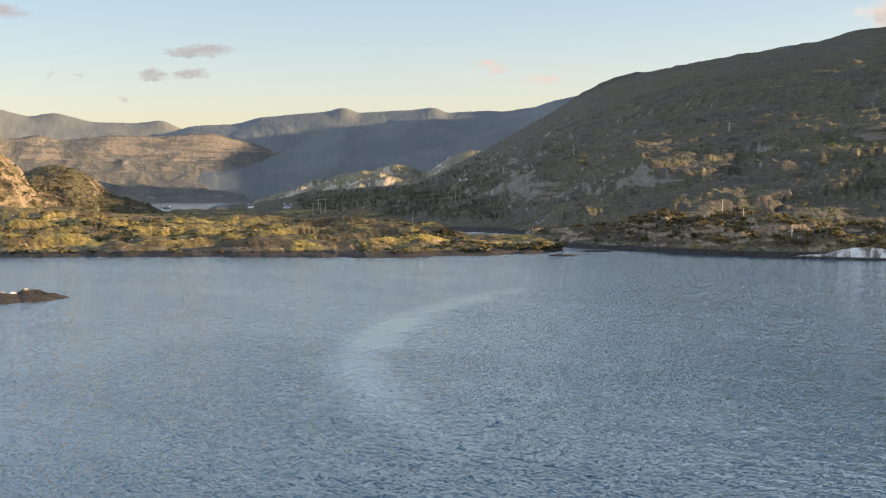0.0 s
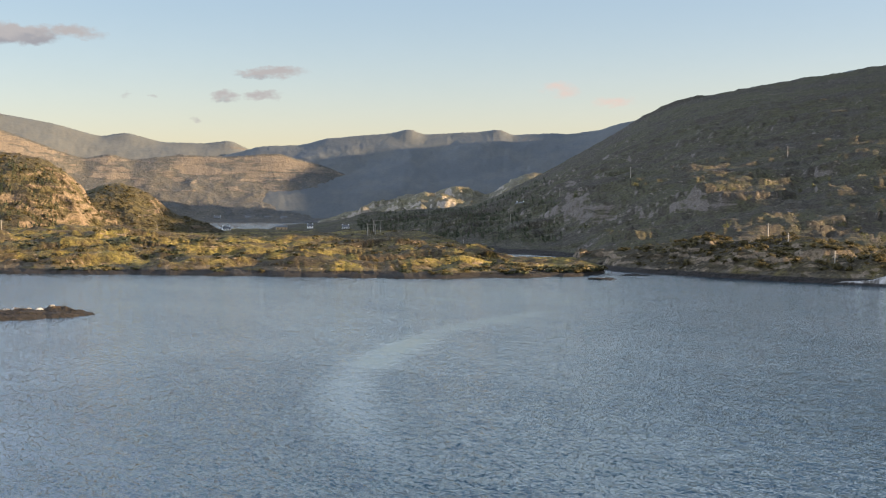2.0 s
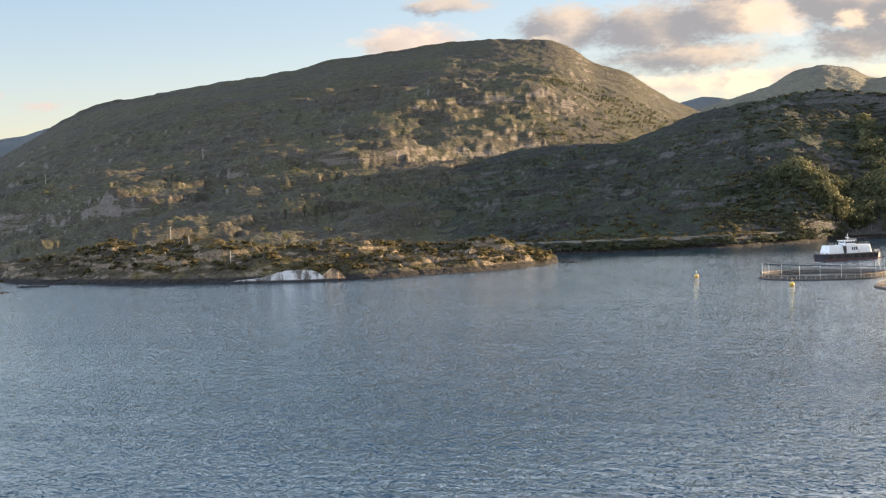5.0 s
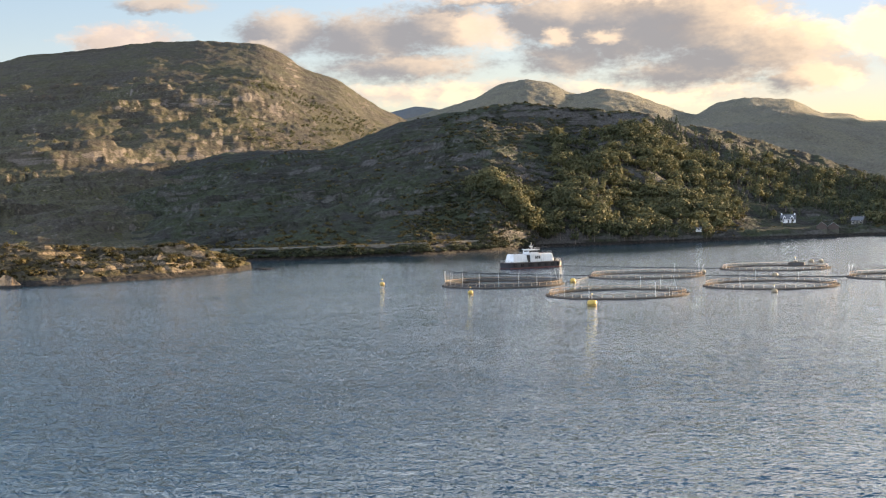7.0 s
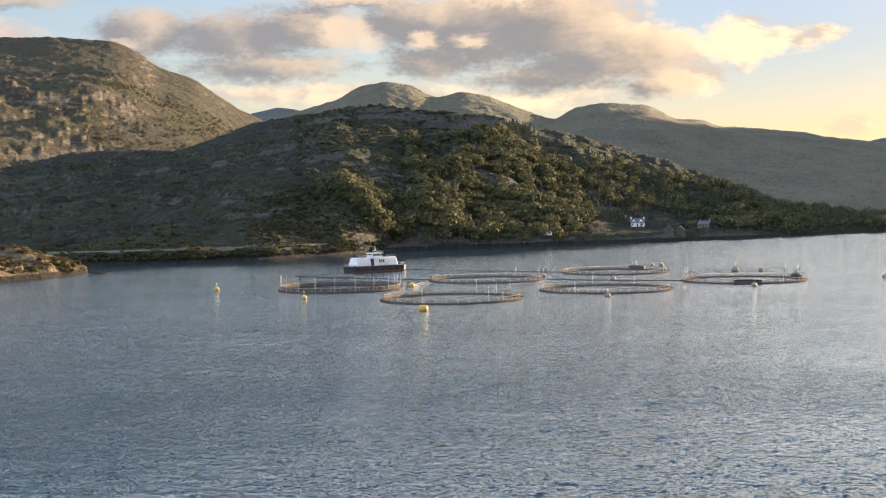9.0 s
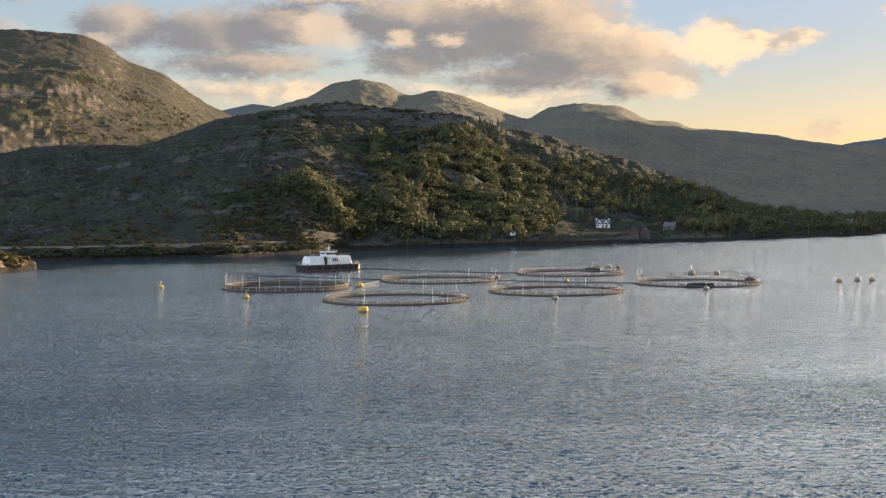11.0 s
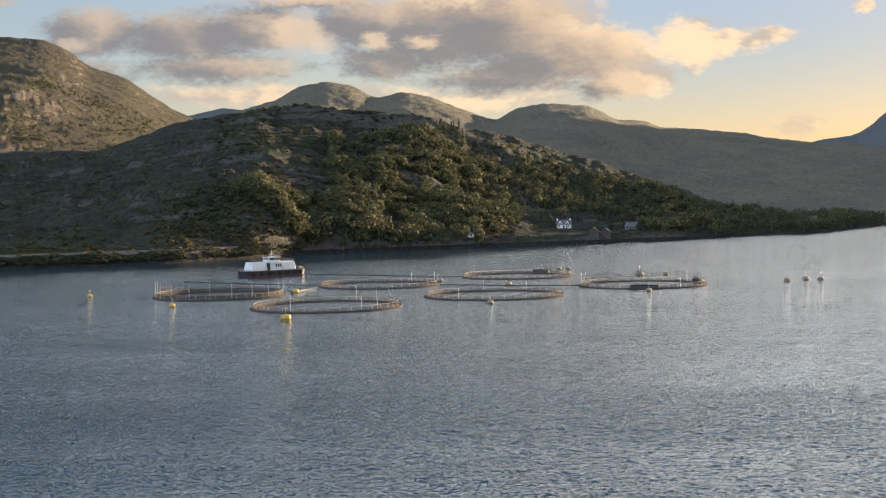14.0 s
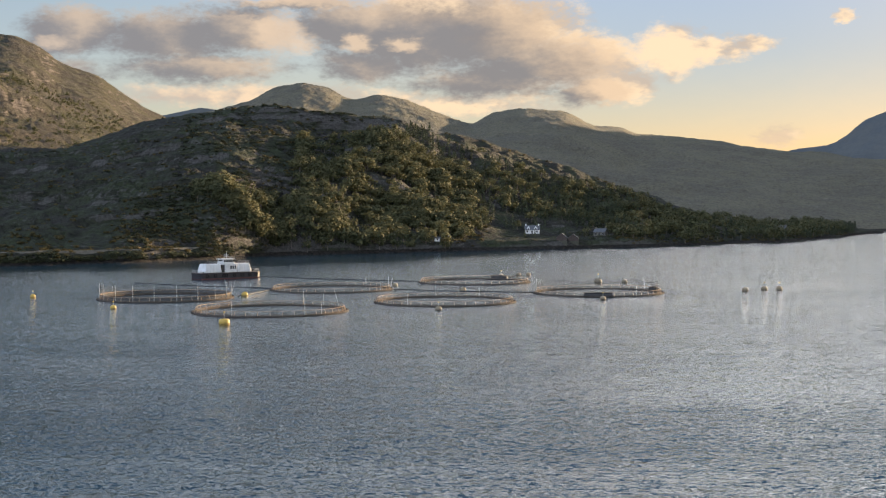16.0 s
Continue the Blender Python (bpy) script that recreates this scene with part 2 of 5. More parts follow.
def plain(name, colour, rough=0.6, metal=0.0, wear=0.25, scale=2.0, spec=0.4):
    """A painted, plastic or metal surface with blotches, streaks and a fine grain."""
    m, n, b, out = material(name)
    co = n.node("ShaderNodeTexCoord").outputs["Object"]
    blot = n.noise(co, scale * 0.4, 5.0, 0.6)
    grain = n.noise(co, scale * 6, 3.0, 0.6)
    f = n.math("ADD", n.math("MULTIPLY", n.smooth(blot, 0.42, 0.72), wear), n.math("MULTIPLY", grain, wear * 0.5), clamp=True)
    n.link(n.mix(f, rgb(*colour), rgb(*[c * 0.35 for c in colour])), b.inputs["Base Color"])
    n.link(n.math("ADD", n.math("MULTIPLY", blot, 0.25), rough - 0.12), b.inputs["Roughness"])
    b.inputs["Metallic"].default_value = metal
    b.inputs["Specular IOR Level"].default_value = spec
    n.link(n.bump(grain, 0.25, 0.02), b.inputs["Normal"])
    return m


def foliage(name, a, c, through_light=0.25):
    m, n, b, out = material(name)
    geo = n.node("ShaderNodeNewGeometry")
    f = n.math("ADD", n.math("MULTIPLY", geo.outputs["Random Per Island"], 0.3), n.math("MULTIPLY", n.noise(geo.outputs["Position"], 0.05, 3.0), 1.1))
    col = n.mix(n.smooth(f, 0.35, 1.05), a, c)
    n.link(col, b.inputs["Base Color"])
    b.inputs["Roughness"].default_value = 0.8
    b.inputs["Specular IOR Level"].default_value = 0.15
    tr = n.node("ShaderNodeBsdfTranslucent")
    n.link(col, tr.inputs[0])
    mixed = n.node("ShaderNodeMixShader")
    mixed.inputs[0].default_value = through_light
    n.t.links.new(b.outputs[0], mixed.inputs[1])
    n.t.links.new(tr.outputs[0], mixed.inputs[2])
    n.t.links.new(mixed.outputs[0], out.inputs[0])
    return m


def water_material():
    """Wind-roughened sea: wave slopes at three sizes, weaker in slicks and stronger in gusts."""
    m, n, b, out = material("sea_water")
    pos = n.node("ShaderNodeNewGeometry").outputs["Position"]
    gust = n.noise(n.mapped(pos, (0.006, 0.02, 0.01), (0, 0, radians(-20))), 1.0, 5.0, 0.6, 1.2)
    slick = n.noise(n.mapped(pos, (0.010, 0.04, 0.02), (0, 0, radians(10))), 1.0, 4.0, 0.6, 0.8)
    amount = n.math("ADD", n.smooth(gust, 0.3, 0.7, 0.75, 1.2), n.math("MULTIPLY", n.smooth(slick, 0.58, 0.70), -0.3))
    # the long curved slick that a ship has left
    wake = n.math("ABSOLUTE", n.math("SUBTRACT", n.vmath("DISTANCE", pos, (5.0, 290.0, 0.0)), n.math("ADD", 262.0, n.math("MULTIPLY", gust, 6.0))))
    psep = n.node("ShaderNodeSeparateXYZ")
    n.link(pos, psep.inputs[0])
    reach = n.math("MULTIPLY", n.smooth(psep.outputs[1], 40.0, 90.0), n.smooth(psep.outputs[1], 250.0, 190.0))
    reach = n.math("MULTIPLY", reach, n.smooth(psep.outputs[0], -70.0, -140.0))
    amount = n.math("SUBTRACT", amount, n.math("MULTIPLY", n.math("MULTIPLY", reach, n.smooth(wake, 7.5, 1.0)), 0.65))
    # sheltered water under the wooded shore
    bearing = n.math("MULTIPLY", n.math("ARCTAN2", psep.outputs[0], psep.outputs[1]), 180 / math.pi)
    off_shore = n.math("SUBTRACT", n.math("ADD", 640.0, n.math("MULTIPLY", n.math("MAXIMUM", n.math("ADD", bearing, 13.0), 0.0), 10.2)), n.vmath("LENGTH", pos))
    lee = n.math("MULTIPLY", n.smooth(n.math("ADD", off_shore, n.math("MULTIPLY", n.math("SUBTRACT", slick, 0.5), 160.0)), 190.0, 30.0), n.math("MULTIPLY", n.smooth(bearing, -26.0, -20.0), n.smooth(bearing, 12.0, 2.0)))
    amount = n.math("MULTIPLY", amount, n.math("SUBTRACT", 1.0, n.math("MULTIPLY", lee, 0.75)))
    slope = None
    for scale, weight, detail in (((0.26, 0.70, 1.0), 0.24, 1.0), ((0.80, 2.1, 1.0), 0.58, 2.0), ((2.0, 4.4, 1.0), 0.80, 1.0), ((4.5, 9.0, 3.0), 0.5, 1.0)):
        t = n.node("ShaderNodeTexNoise")
        n.link(n.mapped(pos, scale, (0, 0, radians(-8))), t.inputs["Vector"])
        for k, v in (("Scale", 1.0), ("Detail", detail), ("Roughness", 0.6), ("Distortion", 0.0)):
            t.inputs[k].default_value = v
        s = n.vmath("MULTIPLY", n.vmath("SUBTRACT", t.outputs["Color"], (0.5, 0.5, 0.5)), (weight * 0.75, weight, 0.0))
        slope = s if slope is None else n.vmath("ADD", slope, s)
    # the wind blows up the loch: the waves' lee faces are the steeper ones
    wind = (-0.35, 0.94, 0.0)
    lean = n.math("MULTIPLY", n.math("MAXIMUM", n.vmath("DOT_PRODUCT", slope, wind), 0.0), 0.7)
    push = n.node("ShaderNodeVectorMath", operation="SCALE")
    push.inputs[0].default_value = wind
    n.link(lean, push.inputs["Scale"])
    slope = n.vmath("SUBTRACT", slope, push.outputs[0])
    scaled = n.node("ShaderNodeVectorMath", operation="SCALE")
    n.link(slope, scaled.inputs[0])
    n.link(n.math("MULTIPLY", amount, n.smooth(n.vmath("LENGTH", pos), 80.0, 330.0, WAVES * 1.5, WAVES * 0.85)), scaled.inputs["Scale"])
    normal = n.vmath("NORMALIZE", n.vmath("ADD", scaled.outputs[0], n.node("ShaderNodeNewGeometry").outputs["Normal"]))
    b.inputs["Base Color"].default_value = rgb(0.012, 0.034, 0.055)
    b.inputs["IOR"].default_value = 1.333
    b.inputs["Roughness"].default_value = 0.06
    n.link(normal, b.inputs["Normal"])
    return m


WAVES = 1.35
M_MOUNTAIN = moor("mountain_moor", rgb(0.070, 0.066, 0.034), rgb(0.060, 0.051, 0.038), rgb(0.190, 0.162, 0.138), 0.17, grain=1.7, relief=1.5)
# paler than the near hills, with haze put into the base colours
M_BACK_HAZE = moor("hazy_back_moor", rgb(0.150, 0.136, 0.094), rgb(0.120, 0.110, 0.084), rgb(0.20, 0.185, 0.165), 0.10, turn=0, fleck=0.6, relief=1.4)
M_WOOD = moor("wooded_slope", rgb(0.036, 0.044, 0.022), rgb(0.030, 0.028, 0.024), rgb(0.105, 0.098, 0.092), 0.13, turn=5, grain=1.4, relief=1.4)
M_SPIT = moor("shore_meadow", rgb(0.185, 0.148, 0.038), rgb(0.052, 0.039, 0.020), rgb(0.29, 0.22, 0.155), 0.20, grain=2.0, turn=50, relief=1.3, beach=0.2, meadow=-0.04)
M_HEADLAND = moor("headland_heath", rgb(0.115, 0.090, 0.030), rgb(0.045, 0.036, 0.020), rgb(0.24, 0.185, 0.13), 0.18, grain=2.0, turn=50, relief=1.3, beach=0.15, meadow=-0.06)
M_CRAG = moor("warm_crag", rgb(0.084, 0.070, 0.030), rgb(0.056, 0.046, 0.026), rgb(0.25, 0.185, 0.125), 0.16, turn=60, relief=1.5)
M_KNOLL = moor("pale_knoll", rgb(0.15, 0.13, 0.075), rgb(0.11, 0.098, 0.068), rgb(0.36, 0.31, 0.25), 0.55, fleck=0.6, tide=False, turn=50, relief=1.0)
# pale blue-grey: the distance haze is put into the base colours
M_FAR_HAZE = moor("hazy_far_moor", rgb(0.094, 0.099, 0.098), rgb(0.078, 0.087, 0.094), rgb(0.14, 0.13, 0.12), 0.04, fleck=0.15, tide=False, grain=0.4, turn=50, relief=0.12)
# warmer copy of the far moor: sunlight put into its colours
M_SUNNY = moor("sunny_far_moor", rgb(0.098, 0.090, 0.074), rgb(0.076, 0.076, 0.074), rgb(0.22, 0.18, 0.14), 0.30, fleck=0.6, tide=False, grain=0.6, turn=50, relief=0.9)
M_ISLET = moor("islet_rock", rgb(0.050, 0.034, 0.017), rgb(0.024, 0.019, 0.013), rgb(0.13, 0.085, 0.052), 0.5, grain=3.0)
M_WATER = water_material()
M_SAND = plain("sea_bed", (0.10, 0.10, 0.08), 0.9, scale=0.05)
M_LEAF = foliage("broad_leaves", rgb(0.044, 0.051, 0.027), rgb(0.112, 0.106, 0.047), 0.25)
M_HAZEL = foliage("dark_hazel", rgb(0.032, 0.037, 0.020), rgb(0.056, 0.058, 0.030), 0.15)
M_NEEDLE = foliage("needles", rgb(0.040, 0.048, 0.029), rgb(0.066, 0.074, 0.040), 0.2)
M_SCRUB = foliage("scrub_leaves", rgb(0.050, 0.044, 0.020), rgb(0.100, 0.078, 0.032), 0.3)
M_BARK = plain("bark", (0.14, 0.12, 0.10), 0.9)
M_TYRE = plain("black_rubber", (0.02, 0.02, 0.02), 0.8, spec=0.2)
M_PIPE = plain("weathered_pipe", (0.09, 0.075, 0.062), 0.95, wear=0.5, spec=0.05)
M_RAIL = plain("sun_bleached_rail", (0.33, 0.25, 0.18), 0.95, wear=0.35, spec=0.05)
M_POLE = plain("galvanised_pole", (0.33, 0.32, 0.30), 0.6)
M_DARK = plain("dark_machinery", (0.035, 0.033, 0.032), 0.6)
M_WHITE = plain("white_paint", (0.64, 0.64, 0.63), 0.5, wear=0.25, scale=1.0)
M_HULL = plain("black_hull_paint", (0.025, 0.022, 0.026), 0.5, wear=0.4, scale=0.8)
M_RUST = plain("red_hull_band", (0.12, 0.035, 0.028), 0.7, wear=0.5)
M_DECK = plain("deck_paint", (0.16, 0.12, 0.11), 0.8)
M_GLASS = plain("dark_window_glass", (0.015, 0.018, 0.022), 0.12, spec=0.6, wear=0.05)
M_BUOY = plain("yellow_buoy", (0.46, 0.31, 0.06), 0.5, wear=0.4)
M_FLOAT = plain("faded_float", (0.22, 0.175, 0.11), 0.6, wear=0.4)
M_SLATE = plain("slate_roof", (0.10, 0.105, 0.115), 0.7, wear=0.4)
M_SHED = plain("brown_shed_boards", (0.065, 0.048, 0.040), 0.8, wear=0.4)
M_TAN = plain("tan_boards", (0.36, 0.27, 0.16), 0.8)
M_TIMBER = plain("grey_pole_timber", (0.30, 0.27, 0.23), 0.85, wear=0.4)
M_ROAD = plain("asphalt", (0.07, 0.068, 0.065), 0.9, scale=0.3)
M_STONE = plain("dry_stone", (0.17, 0.158, 0.135), 0.9, wear=0.5, scale=1.5)
M_PLINTH = plain("mossy_plinth", (0.07, 0.068, 0.05), 0.9, wear=0.5)
M_CABLE = plain("dark_cable", (0.03, 0.03, 0.03), 0.6)


def net_material(name, colour, open_part):
    """Fine netting: thread with open meshes too small to tell apart."""
    m, n, b, out = material(name)
    n.link(rgb(*colour), b.inputs["Base Color"])
    b.inputs["Roughness"].default_value = 0.9
    clear = n.node("ShaderNodeBsdfTransparent")
    mixed = n.node("ShaderNodeMixShader")
    co = n.node("ShaderNodeTexCoord").outputs["Object"]
    n.link(n.math("MULTIPLY", n.smooth(n.noise(co, 0.8, 3.0), 0.2, 0.8, 0.7, 1.3), open_part), mixed.inputs[0])
    n.t.links.new(b.outputs[0], mixed.inputs[1])
    n.t.links.new(clear.outputs[0], mixed.inputs[2])
    n.t.links.new(mixed.outputs[0], out.inputs[0])
    return m


M_NET = net_material("cage_net", (0.115, 0.080, 0.050), 0.6)
M_NETDARK = net_material("dark_cage_net", (0.035, 0.032, 0.030), 0.2)
M_BIRDNET = net_material("bird_net", (0.07, 0.07, 0.07), 0.85)


def quartz(name, dark, clean, stain):
    """Rock face, streaked downwards."""
    m, n, b, out = material(name)
    pos = n.node("ShaderNodeNewGeometry").outputs["Position"]
    crack = n.noise(n.mapped(pos, (0.34, 0.34, 0.13)), 1.0, 5.0, 0.65, 0.5)
    fine = n.noise(pos, 1.6, 5.0, 0.7)
    col = n.mix(n.smooth(crack, 0.40, 0.60), dark, clean)
    psep = n.node("ShaderNodeSeparateXYZ")
    n.link(pos, psep.inputs[0])
    col = n.mix(n.smooth(fine, 0.55, 0.75, 0.0, 0.6), col, stain)
    weed = n.smooth(n.math("ADD", psep.outputs[2], n.math("MULTIPLY", fine, 0.8)), 1.5, 1.0)
    n.link(n.mix(weed, col, rgb(0.014, 0.012, 0.010)), b.inputs["Base Color"])
    b.inputs["Roughness"].default_value = 0.9
    n.link(n.bump(n.math("ADD", crack, n.math("MULTIPLY", fine, 0.3)), 1.0, 0.8), b.inputs["Normal"])
    return m


M_PALE = quartz("pale_rock", rgb(0.10, 0.09, 0.08), rgb(0.40, 0.385, 0.365), rgb(0.28, 0.25, 0.21))
M_ORANGE = quartz("orange_rock", rgb(0.07, 0.05, 0.035), rgb(0.34, 0.22, 0.12), rgb(0.24, 0.15, 0.085))

# ---- tools for shapes ----
TABLE = np.random.RandomState(7).randint(0, 1 << 16, 4096)
TURNS = np.random.RandomState(8).rand(4096) * 2 * np.pi


def gradient_noise(x, y, seed=0):
    xi, yi = np.floor(x).astype(int), np.floor(y).astype(int)
    xf, yf = x - xi, y - yi
    u, v = xf * xf * xf * (xf * (xf * 6 - 15) + 10), yf * yf * yf * (yf * (yf * 6 - 15) + 10)

    def corner(i, j):
        a = TURNS[(TABLE[(xi + i + 57 * seed) & 4095] + yi + j) & 4095]
        return np.cos(a) * (xf - i) + np.sin(a) * (yf - j)

    lo = corner(0, 0) * (1 - u) + corner(1, 0) * u
    hi = corner(0, 1) * (1 - u) + corner(1, 1) * u
    return (lo * (1 - v) + hi * v) * 1.5


def fbm(x, y, size, octaves=5, rough=0.5, seed=0):
    total, amp, norm = 0.0, 1.0, 0.0
    for i in range(octaves):
        total = total + amp * gradient_noise(x / size + 13.1 * i, y / size - 7.7 * i, seed + i)
        norm += amp
        amp, size = amp * rough, size / 2.03
    return total / norm


def ridged(x, y, size, octaves=5, rough=0.5, seed=0):
    total, amp, norm = 0.0, 1.0, 0.0
    for i in range(octaves):
        total = total + amp * (1 - 2 * np.abs(gradient_noise(x / size + 3.3 * i, y / size + 9.1 * i, seed + i)))
        norm += amp
        amp, size = amp * rough, size / 2.03
    return total / norm


def step(lo, hi, x):
    t = np.clip((x - lo) / (hi - lo), 0, 1)
    return t * t * (3 - 2 * t)


def along(points, az):
    """Smoothly interpolated values at the azimuths az, from pairs (azimuth, value)."""
    xs = np.array([p[0] for p in points], float)
    ys = np.array([p[1] for p in points], float)
    fine = np.linspace(xs[0], xs[-1], 1200)
    vals = np.interp(fine, xs, ys)
    width = max(3, int(1200 * 0.5 / (xs[-1] - xs[0])))
    pad = np.concatenate([np.full(width, vals[0]), vals, np.full(width, vals[-1])])
    vals = np.convolve(pad, np.hanning(2 * width + 1) / np.hanning(2 * width + 1).sum(), "valid")
    return np.interp(az, fine, vals)


def grid_mesh(name, X, Y, Z, mat):
    """A sheet from a grid of heights, facing up."""
    rows, cols = X.shape
    me = bpy.data.meshes.new(name)
    i = np.arange(rows * cols).reshape(rows, cols)
    quads = np.stack([i[:-1, :-1], i[:-1, 1:], i[1:, 1:], i[1:, :-1]], -1).reshape(-1, 4)
    a = np.array([X[0, 1] - X[0, 0], Y[0, 1] - Y[0, 0]])
    b = np.array([X[1, 0] - X[0, 0], Y[1, 0] - Y[0, 0]])
    if a[0] * b[1] - a[1] * b[0] < 0:
        quads = quads[:, ::-1]
    me.vertices.add(rows * cols)
    me.vertices.foreach_set("co", np.stack([X, Y, Z], -1).astype(np.float32).ravel())
    me.loops.add(quads.size)
    me.loops.foreach_set("vertex_index", quads.astype(np.int32).ravel())
    me.polygons.add(len(quads))
    me.polygons.foreach_set("loop_start", np.arange(0, quads.size, 4, dtype=np.int32))
    me.polygons.foreach_set("loop_total", np.full(len(quads), 4, np.int32))
    me.polygons.foreach_set("use_smooth", np.ones(len(quads), bool))
    me.update(calc_edges=True)
    me.materials.append(mat)
    return new(name, me)


LAND = {}


def landform(name, az0, az1, foot, crest, mat, label, category, power=1.0, back=300.0, cols=500, rows=140, rough=(6.0, 60.0),
             crag=(0.0, 30.0), crest_keep=0.35, seed=0, bank=0.0, fall=-6.0, ends=1.0, ribs=(), octaves=6, shelves=(), humps=(), crown=0.55, knolls=None):
    """A hill or point of land, built as a fan of heights: foot (az, distance) and crest (az, distance, height) lines, a slope
    between them whose steepness is set by power, and a back that falls away; uneven ground and crags on top."""
    az = np.linspace(az0, az1, cols)
    v = np.concatenate([np.linspace(-0.06, 1, int(rows * 0.75)), np.linspace(1, 1.6, rows - int(rows * 0.75) + 1)[1:]])
    f = along(foot, az)
    c = along([(p[0], p[1]) for p in crest], az)
    h = along([(p[0], p[2]) for p in crest], az)
    e = power if isinstance(power, float) else along(power, az)
    A, V = np.meshgrid(az, v)
    F, C, H = [np.broadcast_to(k, A.shape) for k in (f, c, h)]
    E = np.broadcast_to(e, A.shape)
    Rr = np.where(V <= 1, F + (C - F) * V, C + back * (V - 1) / 0.6)
    X, Y = Rr * np.sin(np.radians(A)), Rr * np.cos(np.radians(A))
    rise = np.clip(V, 0, 1)
    wide = max(3, int(cols * 3.0 / (az1 - az0)))
    pad = np.concatenate([np.full(wide, h[0]), h, np.full(wide, h[-1])])
    calm = np.convolve(pad, np.hanning(2 * wide + 1) / np.hanning(2 * wide + 1).sum(), "valid")
    H = calm + (h - calm) * step(crown, 1.0, V)
    Z = np.where(V <= 1, H * rise ** E, H * (1 - step(0, 1, (V - 1) / 0.6)) - 8 * (V - 1))
    out = np.clip(V, 0, 1)
    amp = np.where(V <= 1, step(0, 0.25, out) * (1 - (1 - crest_keep) * step(0.7, 1.0, out)), 1.0)
    low = np.clip(H / (1.6 * rough[0]), 0.25, 1.0)
    Z = Z + low * amp * rough[0] * (fbm(X, Y, rough[1], octaves, 0.5, seed) + 0.3 * (ridged(X, Y, rough[1] * 0.6, 5, 0.5, seed + 9) - 0.4))
    if crag[0]:
        # outcrops in long shelves that lie across the slope and dip to one side
        S = np.radians(A) * Rr.mean()
        warp = 0.5 * crag[1] * fbm(X, Y, crag[1] * 2, 3, 0.5, seed + 40)
        k = ridged((S + warp) / 4.5, Rr + warp + 0.25 * S, crag[1], 4, 0.55, seed + 20)
        k = step(0.26, 0.60, k)
        patches = step(-0.1, 0.35, fbm(X, Y, crag[1] * 3.5, 3, 0.5, seed + 31))
        Z = Z + low * crag[0] * np.where(V <= 1, amp * (1 - step(0.8, 1, out)), 0.2) * k * (0.3 + patches)
    if knolls:
        # rocky knolls with steep sides, scattered over low ground
        S = np.radians(A) * Rr
        hill = fbm(S / 1.5, Rr, knolls[1], 3, 0.5, seed + 95)
        k = step(0.02, 0.2, hill) * (0.55 + 1.6 * np.maximum(hill, 0)) + 0.12 * fbm(X, Y, knolls[1] / 5, 3, 0.5, seed + 97) * step(0.02, 0.2, hill)
        Z = Z + np.where(V <= 1, knolls[0] * k * step(8, 26, Rr - F) * (1 - step(knolls[2], knolls[2] + 0.3, V)) * np.clip(H / 5, 0, 1), 0)
    for line, front, behind in humps:
        # a long craggy step across the slope: a broken scarp below, a gentler fall behind
        S = np.radians(A) * Rr
        d = V - along([(p[0], p[1]) for p in line], az) + 0.035 * fbm(S / 2.5, Rr, 55, 4, 0.55, seed + 80)
        tall = np.maximum(0, along([(p[0], p[2]) for p in line], az)) * (1 + 0.5 * fbm(S / 2, Rr, 90, 3, 0.5, seed + 85))
        face = step(-front, 0, d)
        Z = Z + np.where(V <= 1, tall * face * (1 - step(0, behind, d)), 0)
        broken = ridged(S / 2.2, Rr * 1.6, 34, 4, 0.6, seed + 90)
        Z = Z + np.where(V <= 1, 0.07 * tall * broken * face * (1 - step(0, 0.09, d)), 0)
    for size, dip, amount, a0, a1 in shelves:
        # beds of rock that dip to one side: level benches between low scarps
        S = np.radians(A) * Rr
        L = Z - dip * S + size * 1.1 * fbm(S / 2.5, Rr, size * 6, 4, 0.5, seed + 70)
        q = L / size
        bench = size * (np.floor(q) + step(0.6, 1.0, q - np.floor(q)) + 0.3) - L
        patches = 0.3 + 0.7 * step(-0.15, 0.25, fbm(S / 3.5, Rr, size * 6, 3, 0.5, seed + 75))
        where = np.where(V <= 1, amp * (1 - 0.6 * step(0.85, 1, out)), 0.3) * step(a0 - 2, a0 + 2, A) * (1 - step(a1 - 2, a1 + 2, A))
        Z = Z + low * amount * where * patches * bench
    for low_az, high_az, v0, v1, tall, left, right in ribs:
        # a rib of rock down the slope with a steep side that faces the low sun
        t = np.clip((V - v0) / (v1 - v0), 0, 1)
        d = A - (low_az + (high_az - low_az) * t) + 0.45 * fbm(X, Y, 26, 3, 0.5, seed + 60)
        shape = np.where(d < 0, np.clip(1 + d / left, 0, 1) ** 1.4, 1 - step(0, right, d))
        Z = Z + tall * (0.55 + 0.45 * t) * shape * step(v0 - 0.03, v0 + 0.05, V) * (1 - step(v1 - 0.15, v1 + 0.05, V))
    metres = (Rr - F)
    if bank:
        bank = bank * (1 - step(8, 11, A))
        # a level shelf behind the shore, cut for the road
        Z = np.where(V <= 1, np.maximum(Z, bank * step(0, 8, metres)), Z)
        cut = bank * step(0, 8, metres) + np.maximum(0, metres - 17) * 1.6 + 60 * step(-9.8, -8.8, A)
        Z = np.where((V <= 1) & (A < -7.5), np.minimum(Z, cut), Z)
    shore = 2.2 * fbm(X, Y, 14, 4, 0.6, seed + 3)
    Z = np.where(V <= 1, Z * step(-2, 10, metres) + (1.9 + shore) * step(-3, 3, metres) - 1.4, Z)
    Z = np.where(V < 0, np.minimum(Z, V * 60), Z)
    side = step(0, ends, A - az0) * step(0, ends, az1 - A)
